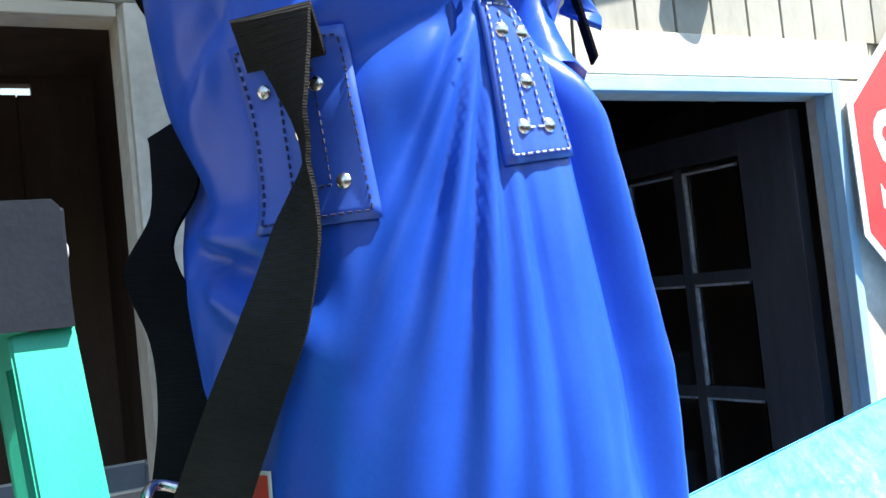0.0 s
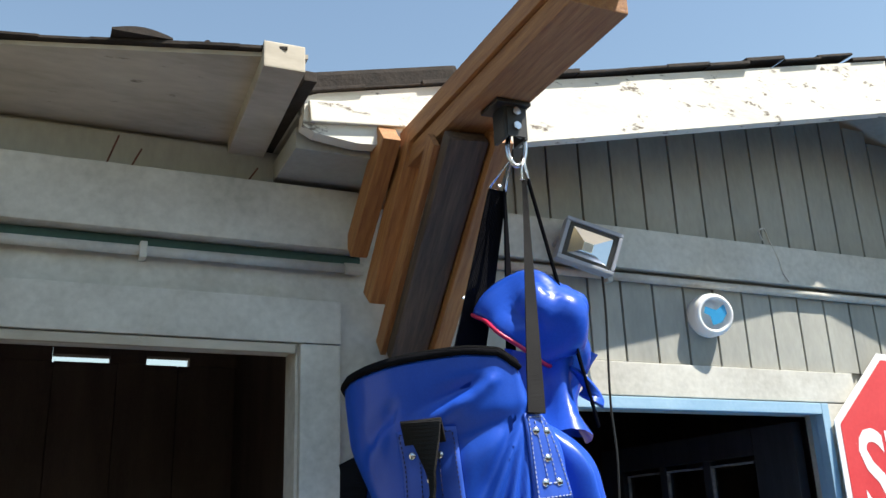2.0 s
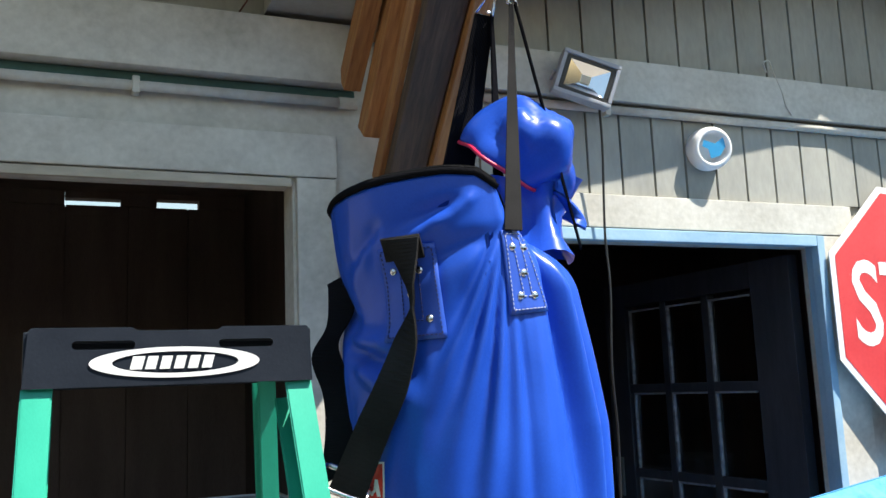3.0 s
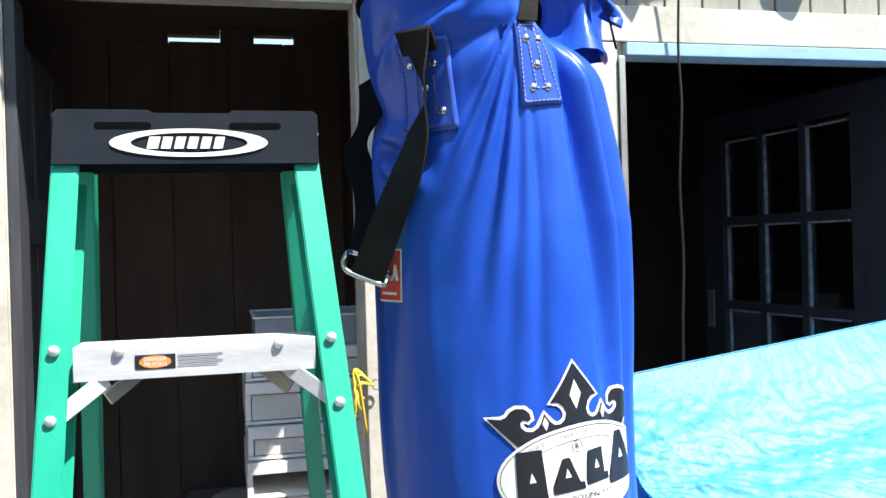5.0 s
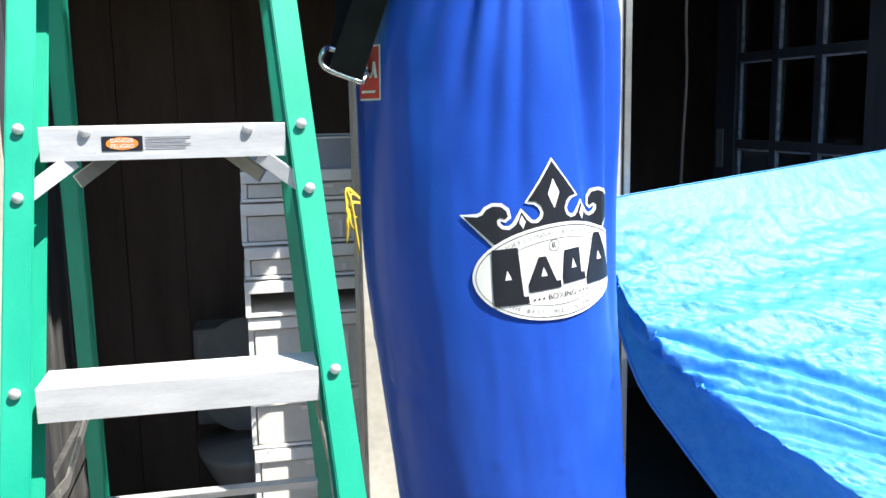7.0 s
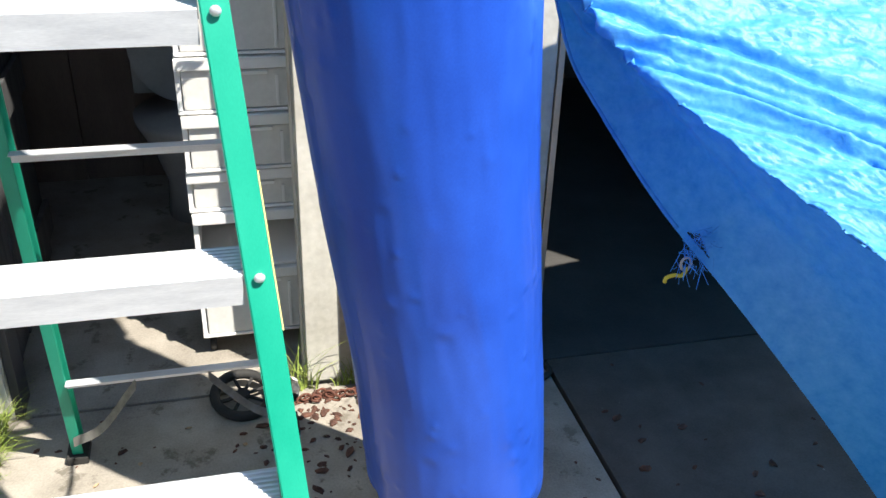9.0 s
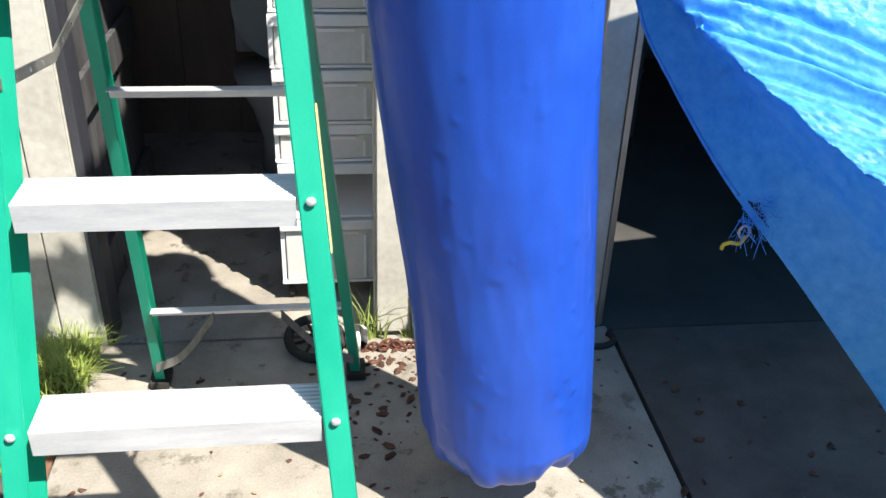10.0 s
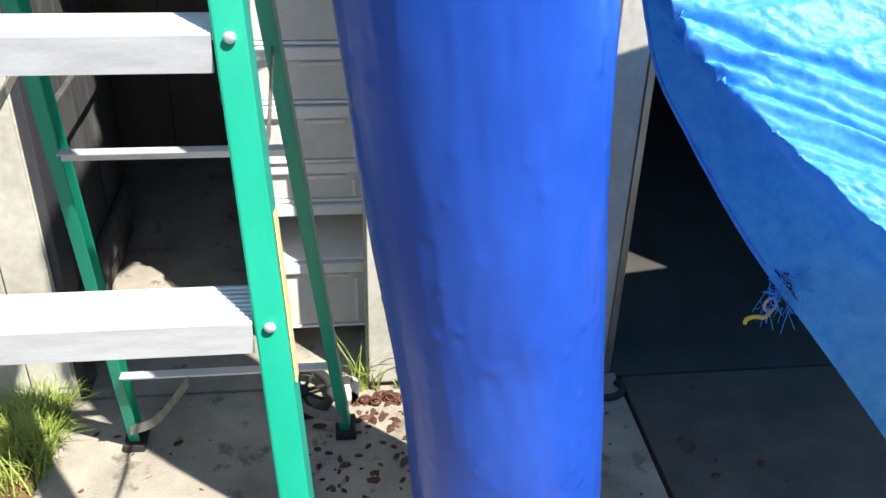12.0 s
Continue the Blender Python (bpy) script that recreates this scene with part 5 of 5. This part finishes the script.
# ---- floodlight and cord ----
flood = thing("floodlight", "grey floodlight with glass front bracketed to the wall", "floodlight", at=(0.944, 1.655, 2.590))
flood.rotation_euler = (radians(6), radians(19), radians(-14))
part("case", boxed(-0.079, 0.079, -0.004, 0.026, -0.058, 0.058, bevel=0.010), GREY_CASE, flood)
for x0, x1, z0, z1 in ((-0.079, 0.079, 0.047, 0.058), (-0.079, 0.079, -0.058, -0.047), (-0.079, -0.068, -0.0465, 0.0465), (0.068, 0.079, -0.0465, 0.0465)):
    part("case_lip", boxed(x0, x1, -0.030, -0.0042, z0, z1, bevel=0.003), GREY_CASE, flood)
for x0, x1, z0, z1 in ((-0.067, 0.067, 0.037, 0.0465), (-0.067, 0.067, -0.0465, -0.037), (-0.067, -0.055, -0.0365, 0.0365), (0.055, 0.067, -0.0365, 0.0365)):
    part("bezel", boxed(x0, x1, -0.026, -0.022, z0, z1, bevel=0.001), BLACK_STEEL, flood)
bm = bmesh.new()
o = [bm.verts.new((x, -0.0225, z)) for x, z in ((-0.056, -0.038), (0.056, -0.038), (0.056, 0.038), (-0.056, 0.038))]
q = [bm.verts.new((x, -0.0060, z)) for x, z in ((-0.013, -0.011), (0.013, -0.011), (0.013, 0.011), (-0.013, 0.011))]
for i in range(4):
    bm.faces.new((o[i], o[(i + 1) % 4], q[(i + 1) % 4], q[i]))
bm.faces.new(q)
part("reflector", bm, REFLECTOR, flood)
part("led", boxed(-0.012, 0.012, -0.0085, -0.0065, -0.010, 0.010), LED, flood)
part("yoke", tube([(-0.082, 0.0, 0.0), (-0.082, 0.05, -0.02), (-0.06, 0.082, -0.02), (0.06, 0.082, -0.02), (0.082, 0.05, -0.02), (0.082, 0.0, 0.0)], 0.005, 6), GREY_CASE, flood)
cord = thing("power_cord", "thin black power cord hanging in front of the doorway", "cord")
part("cable", tube(curve([(0.985, 1.66, 2.54), (1.0, 1.68, 2.42), (1.003, 1.70, 2.2), (1.008, 1.70, 2.05), (0.997, 1.70, 1.85), (1.002, 1.70, 1.68), (0.99, 1.69, 1.5), (0.988, 1.69, 1.36)], 8), 0.0034, 8), CABLE, cord, smooth=True)

lamp = thing("wall_lampholder", "broken white porcelain lampholder with a scrap of blue film", "lampholder", at=(1.375, 1.737, 2.452))
lamp.rotation_euler = (radians(8), 0, radians(-12))
bm = bmesh.new()
prof = [(0.058, 0.0), (0.062, -0.02), (0.060, -0.05), (0.054, -0.062), (0.046, -0.064), (0.043, -0.058), (0.040, -0.03)]
rows = [[bm.verts.new((r * math.cos(math.tau * i / 32), y, r * math.sin(math.tau * i / 32))) for i in range(32)] for r, y in prof]
for a, b in zip(rows, rows[1:]):
    for i in range(32):
        bm.faces.new((a[i], a[(i + 1) % 32], b[(i + 1) % 32], b[i]))
bm.faces.new(rows[-1])
part("shell", bm, PLASTIC, lamp, smooth=True)
part("film_scrap", mapped(outline([(-0.030, 0.022), (0.004, 0.012), (0.028, 0.030), (0.036, 0.004), (0.020, -0.022), (-0.008, -0.030), (-0.016, -0.004), (-0.034, 0.004)]), flat(-0.060)), TAPE_BLUE, lamp)
plate = thing("cover_plate", "small round painted cover plate on the wall", "cover plate", at=(0.603, 1.748, 2.384))
b = bmesh.new()
disc(b, pose(0, -0.004, 0, 90), 0.031, 0.010, 28, 0.002)
part("disc", b, PAINT, plate)
b = bmesh.new()
dome(b, pose(0, -0.010, 0, 90), 0.006, 0.003, 10)
part("screw", b, ZINC, plate)


def conduit(points, label):
    c = thing("conduit", label, "pipe")
    part("pipe", tube(points, 0.0115, 12), PAINT, c, smooth=True)
    return c


c = conduit([(-3.0, 1.728, 2.497), (0.34, 1.728, 2.497)], "cream painted conduit along the wall")
for x in (-0.16, -1.2):
    part("clip", boxed(x - 0.008, x + 0.008, 1.715, 1.748, 2.478, 2.516, bevel=0.003), PAINT, c)
part("coupling", tube([(0.30, 1.728, 2.497), (0.345, 1.728, 2.497)], 0.0145, 12), PAINT, c)
c = conduit([(0.56, 1.726, 2.543), (4.0, 1.726, 2.543)], "cream painted conduit along the wall")
for x in (1.05, 2.2):
    part("clip", boxed(x - 0.008, x + 0.008, 1.714, 1.748, 2.524, 2.562, bevel=0.003), PAINT, c)
wire = thing("loose_wire", "bent loose wire hanging from a nail", "wire")
part("wire", tube(curve([(1.615, 1.718, 2.70), (1.60, 1.712, 2.725), (1.622, 1.712, 2.735), (1.635, 1.712, 2.70), (1.66, 1.71, 2.64), (1.668, 1.708, 2.60), (1.685, 1.706, 2.572)], 5), 0.0025, 6), ZINC, wire)
for x, z, l in ((-0.25, 2.72, 0.06), (-0.20, 2.705, 0.04), (0.06, 2.70, 0.03)):
    nail = thing("nail", "rusty bent nail in the trim", "nail")
    part("shank", tube([(x, 1.72, z - l / 2), (x + 0.02, 1.70, z + l / 2)], 0.002, 6), RUST, nail)

# ---- inside the left shed ----
def drawer_unit(x0, x1, y0, z0, z1, open_front=False):
    u = thing("drawer_unit", "cloudy white plastic drawer unit in a stack", "drawer unit", group="stacked plastic drawers", at=((x0 + x1) / 2, y0, z0))
    w, h = (x1 - x0) / 2, z1 - z0
    bm = bmesh.new()
    box(bm, -w, w, -0.016, 0.34, h - 0.030, h, 0.005)
    box(bm, -w, w, -0.010, 0.34, 0.0, 0.008, 0.002)
    box(bm, -w, -w + 0.014, 0.0, 0.34, 0.008, h - 0.016, 0.002)
    box(bm, w - 0.014, w, 0.0, 0.34, 0.008, h - 0.016, 0.002)
    box(bm, -w + 0.014, w - 0.014, 0.33, 0.338, 0.008, h - 0.016)
    part("frame", bm, PLASTIC, u)
    if not open_front:
        bm = boxed(-w + 0.016, w - 0.016, -0.006, 0.012, 0.010, h - 0.033, bevel=0.004)
        d = part("drawer", bm, DRAWER, u)
        part("pull", boxed(-0.05, 0.05, -0.013, -0.0062, h - 0.046, h - 0.036, bevel=0.003), PLASTIC, d)
        part("rib", boxed(0.068, 0.076, -0.010, -0.0062, 0.014, h - 0.050, bevel=0.001), PLASTIC, d)
    return u


LEVELS = [(0.012, 0.235), (0.24, 0.42), (0.425, 0.545), (0.55, 0.71), (0.715, 0.865), (0.87, 1.075), (1.08, 1.175), (1.18, 1.265), (1.27, 1.38), (1.385, 1.465)]
for i, (a, b) in enumerate(LEVELS):
    a, b = 0.056 + 0.965 * a, 0.056 + 0.965 * b
    unit = drawer_unit(-0.080 + 0.004 * (i % 2), 0.280 + 0.004 * (i % 2), 1.94 + 0.006 * (i % 3), a, b, open_front=i in (1, 6))
    if i == 0:
        for x in (-0.155, 0.155):
            for y in (0.035, 0.30):
                wheel_bm = bmesh.new()
                disc(wheel_bm, pose(x, y, 0.026 - a, 0, 90), 0.026, 0.018, 18, 0.003)
                caster = part("caster", wheel_bm, RUBBER, unit)
                part("caster_stem", boxed(x - 0.006, x + 0.006, y - 0.006, y + 0.006, 0.052 - a, -0.0005, bevel=0.001), PLASTIC, caster)

bin_ = thing("storage_bin", "smoky clear plastic bin on top of the drawer stack", "bin", at=(0.10, 1.945, 1.4705))
bm = bmesh.new()
box(bm, -0.15, 0.15, 0.0, 0.30, 0.0, 0.004, 0.001)
for x0, x1, y0, y1 in ((-0.15, -0.146, 0.0, 0.30), (0.146, 0.15, 0.0, 0.30), (-0.1455, 0.1455, 0.0, 0.004), (-0.1455, 0.1455, 0.296, 0.30)):
    box(bm, x0, x1, y0, y1, 0.0042, 0.075)
part("tub", bm, GREY_CASE, bin_)
for x0, x1, y0, y1 in ((-0.156, 0.156, -0.006, 0.0035), (-0.156, 0.156, 0.2965, 0.306), (-0.156, -0.1465, 0.004, 0.296), (0.1465, 0.156, 0.004, 0.296)):
    part("rim", boxed(x0, x1, y0, y1, 0.0755, 0.080, bevel=0.001), PLASTIC, bin_)

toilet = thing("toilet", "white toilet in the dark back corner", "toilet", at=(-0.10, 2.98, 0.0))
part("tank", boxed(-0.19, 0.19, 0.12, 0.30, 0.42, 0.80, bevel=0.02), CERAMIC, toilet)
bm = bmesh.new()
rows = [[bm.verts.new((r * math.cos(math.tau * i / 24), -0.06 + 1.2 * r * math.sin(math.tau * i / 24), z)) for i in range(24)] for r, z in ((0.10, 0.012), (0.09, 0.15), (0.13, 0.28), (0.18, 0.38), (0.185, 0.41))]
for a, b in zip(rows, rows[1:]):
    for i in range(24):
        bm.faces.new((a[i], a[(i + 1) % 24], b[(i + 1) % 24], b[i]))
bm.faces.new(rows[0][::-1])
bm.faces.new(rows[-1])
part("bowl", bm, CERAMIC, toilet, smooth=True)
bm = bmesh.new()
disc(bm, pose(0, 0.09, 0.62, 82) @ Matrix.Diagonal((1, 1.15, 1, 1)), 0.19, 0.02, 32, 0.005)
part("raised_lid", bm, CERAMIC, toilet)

# dim storage in the right shed
shelf = thing("storage_rack", "dark metal rack in the unlit shed", "rack", at=(1.0, 3.2, 0.0))
for x in (-0.4, 0.4):
    for y in (0.0, 0.35):
        part("upright", boxed(x - 0.015, x + 0.015, y - 0.015, y + 0.015, 0.0, 1.7, bevel=0.002), GREY_WOOD, shelf)
for z in (0.3, 0.75, 1.2, 1.6):
    part("shelf_board", boxed(-0.42, 0.42, -0.02, 0.37, z, z + 0.02, bevel=0.002), GREY_WOOD, shelf)
for i, (x, z, w, h) in enumerate(((-0.2, 1.221, 0.25, 0.2), (0.18, 1.221, 0.3, 0.16), (-0.1, 0.771, 0.4, 0.22))):
    bx = thing("storage_box", "dim lidded storage box on the rack", "box", group="boxes on the rack", at=(1.0 + x, 3.28, z))
    part("body", boxed(-w / 2, w / 2, -0.08, 0.15, 0.0, h, bevel=0.006), GREY_CASE, bx)
    part("lid", boxed(-w / 2 - 0.006, w / 2 + 0.006, -0.086, 0.156, h + 0.0005, h + 0.02, bevel=0.004), PLASTIC, bx)

# ---- tie, chain, wheel at the door post ----
tie = thing("yellow_cord", "knotted yellow plastic cord on the door post", "cord")
for k in range(5):
    rnd = random.Random(k + 3)
    base = Vector((0.205, 1.70, 1.40))
    pts = [base, base + Vector((-0.03 - 0.02 * rnd.random(), -0.02, 0.05 * rnd.random())), base + Vector((-0.06 + 0.03 * rnd.random(), -0.03, -0.04 + 0.05 * rnd.random())), base + Vector((-0.05 + 0.04 * rnd.random(), -0.02, -0.10 * rnd.random() - 0.02))]
    part("strand", tube(curve(pts, 5), 0.0028, 6), ROPE_YELLOW, tie, smooth=True)
part("eye_screw", tube([Vector((0.215 + 0.012 * math.cos(a), 1.708, 1.40 + 0.012 * math.sin(a))) for a in [math.tau * k / 14 for k in range(14)]], 0.0022, 6, closed=True), ZINC, tie)

chain = thing("rusty_chain", "short heap of rusty chain at the foot of the post", "chain")
rnd = random.Random(11)
for i in range(16):
    p = Vector((0.17 + 0.012 * i + rnd.uniform(-0.006, 0.006), 1.665 + rnd.uniform(-0.014, 0.014), 0.009 + 0.008 * (i % 2)))
    a0 = rnd.uniform(-0.5, 0.5)
    ring = [p + Vector((0.014 * math.cos(a) * math.cos(a0), 0.014 * math.cos(a) * math.sin(a0) + 0.003 * math.sin(a), 0.008 * math.sin(a))) for a in [math.tau * k / 12 for k in range(12)]]
    part("link", tube(ring, 0.0034, 6, closed=True), RUST, chain, smooth=True)
wheel = thing("small_wheel", "small grey spoked plastic wheel lying by the doorway", "wheel", at=(0.015, 1.70, 0.012))
wheel.rotation_euler = (radians(14), 0, radians(20))
part("tyre", tube([(0.075 * math.cos(a), 0.075 * math.sin(a), 0.016) for a in [math.tau * k / 28 for k in range(28)]], 0.014, 10, closed=True), RUBBER, wheel, smooth=True)
for k in range(8):
    a = math.tau * k / 8
    part("spoke", tube([(0.012 * math.cos(a), 0.012 * math.sin(a), 0.016), (0.066 * math.cos(a), 0.066 * math.sin(a), 0.016)], 0.005, 6), RUBBER, wheel)
b = bmesh.new()
disc(b, pose(0, 0, 0.016), 0.018, 0.02, 18, 0.002)
part("hub", b, RUBBER, wheel)
guard = thing("broken_cup", "broken white plastic cap by the door post", "cap", at=(0.135, 1.69, 0.0))
bm = bmesh.new()
prof = [(0.030, 0.0), (0.034, 0.03), (0.030, 0.055), (0.018, 0.062)]
rows = [[bm.verts.new((r * math.cos(math.tau * i / 20), r * math.sin(math.tau * i / 20), z)) for i in range(20)] for r, z in prof]
for a, b in zip(rows, rows[1:]):
    for i in range(16):
        bm.faces.new((a[i], a[(i + 1) % 20], b[(i + 1) % 20], b[i]))
bm.faces.new(rows[0][::-1])
part("shell", bm, PLASTIC, guard, smooth=True)

# ---- grass, weeds and bark chips ----
rnd = random.Random(21)


def tufts(count, where, h0, h1, seed):
    r = random.Random(seed)
    verts, faces = [], []
    for _ in range(count):
        x, y, z = where(r)
        h, a, lean = r.uniform(h0, h1), r.uniform(0, math.tau), r.uniform(0.2, 0.9)
        w = r.uniform(0.0014, 0.003)
        d, s = Vector((math.cos(a), math.sin(a), 0)), Vector((-math.sin(a), math.cos(a), 0))
        prev = None
        for k in range(5):
            t = k / 4
            c = Vector((x, y, z)) + d * (lean * h * t * t) + Vector((0, 0, h * (t - 0.35 * lean * t * t)))
            wk = w * (1 - t) + 0.0003
            i = len(verts)
            verts += [c - s * wk, c + s * wk]
            if prev is not None:
                faces.append((prev, prev + 1, i + 1, i))
            prev = i
    return verts, faces


def grass_patch(name, label, count, where, h0, h1, seed):
    v, f = tufts(count, where, h0, h1, seed)
    me = bpy.data.meshes.new(name)
    me.from_pydata([tuple(q) for q in v], [], f)
    me.materials.append(GRASS)
    return tagged(new(name, me), label, "grass", kind="stuff")


grass_patch("grass", "rough green and straw grass beside the slab", 1300, lambda r: (-0.585 - abs(r.gauss(0, 0.10)), 1.62 + r.gauss(0, 0.09), -0.03), 0.05, 0.18, 3)
grass_patch("grass", "rough green and straw grass beside the slab", 500, lambda r: (-0.66 - abs(r.gauss(0, 0.10)), 1.35 + r.gauss(0, 0.13), -0.03), 0.04, 0.13, 4)
grass_patch("weeds", "thin dry weeds at the foot of the post", 36, lambda r: (0.175 + r.gauss(0, 0.02), 1.735 + r.uniform(-0.02, 0.0), 0.0), 0.06, 0.22, 5)
grass_patch("weeds", "thin dry weeds at the foot of the post", 26, lambda r: (0.31 + r.gauss(0, 0.018), 1.72, 0.0), 0.03, 0.10, 6)

chip_meshes = []
for k in range(7):
    bm = bmesh.new()
    rr = random.Random(40 + k)
    bmesh.ops.create_icosphere(bm, subdivisions=1, radius=1)
    for v in bm.verts:
        v.co = Vector((v.co.x * 0.012, v.co.y * 0.007, v.co.z * 0.0035)) * rr.uniform(0.6, 1.35)
    me = bpy.data.meshes.new("bark_chip")
    bm.to_mesh(me)
    bm.free()
    me.materials.append(BARK)
    chip_meshes.append(me)
rnd = random.Random(8)
for i in range(290):
    if i < 95:
        x, y = rnd.gauss(0.24, 0.16), rnd.gauss(1.46, 0.13)
    elif i < 140:
        x, y = rnd.gauss(0.22, 0.07), rnd.gauss(1.62, 0.035)
    else:
        x, y = rnd.uniform(-0.55, 1.9), rnd.uniform(0.4, 1.72)
    if y > 1.735:
        y = 1.72 - rnd.random() * 0.1
    chip = new("bark_chip", chip_meshes[i % 7])
    s = rnd.choice((0.5, 0.7, 0.9, 1.2, 1.6))
    chip.matrix_world = Matrix.Translation((x, y, 0.0022 * s)) @ Matrix.Rotation(rnd.uniform(0, 6.28), 4, "Z") @ Matrix.Scale(s, 4)
    tagged(chip, "dark reddish bark chip on the concrete", "bark chip", "scattered bark chips")

rnd = random.Random(31)
for i in range(46):
    bm = bmesh.new()
    a, w, l = rnd.uniform(0, 6.28), rnd.uniform(0.003, 0.007), rnd.uniform(0.008, 0.02)
    x, y = rnd.uniform(-0.55, 0.85), rnd.uniform(0.7, 1.7)
    rows = []
    for k in range(5):
        t = k / 4
        hw = w * math.sin(math.pi * (0.08 + 0.84 * t))
        rows.append([bm.verts.new((l * (t - 0.5), s * hw, 0.0012 + 0.003 * abs(s) + 0.002 * t)) for s in (-1, 0, 1)])
    for p, q in zip(rows, rows[1:]):
        for k in range(2):
            bm.faces.new((p[k], p[k + 1], q[k + 1], q[k]))
    leaf = link("dry_leaf", bm, LEAF)
    leaf.matrix_world = Matrix.Translation((x, y, 0.0)) @ Matrix.Rotation(a, 4, "Z")
    tagged(leaf, "small curled tan leaf scrap on the concrete", "leaf", "dry leaf scraps")

hose = thing("rubber_ring", "split black rubber ring lying at the door jamb", "rubber ring", at=(0.835, 1.665, 0.0))
part("ring", tube([(0.052 * math.cos(radians(a)), 0.040 * math.sin(radians(a)), 0.010) for a in range(-190, 50, 12)], 0.010, 9), RUBBER, hose, smooth=True)
for x, y, s in ((-0.72, 1.16, 1.0), (-0.80, 1.32, 0.8)):
    st = thing("stone", "grey rounded stone on the soil", "stone", at=(x, y, -0.02))
    bm = bmesh.new()
    bmesh.ops.create_icosphere(bm, subdivisions=3, radius=0.05 * s)
    for v in bm.verts:
        v.co = Vector((v.co.x * 1.3, v.co.y, v.co.z * 0.8 + 0.03 * s)) * (1 + 0.18 * noise.noise(v.co * 30))
    part("rock", bm, CONCRETE_MID, st, smooth=True)
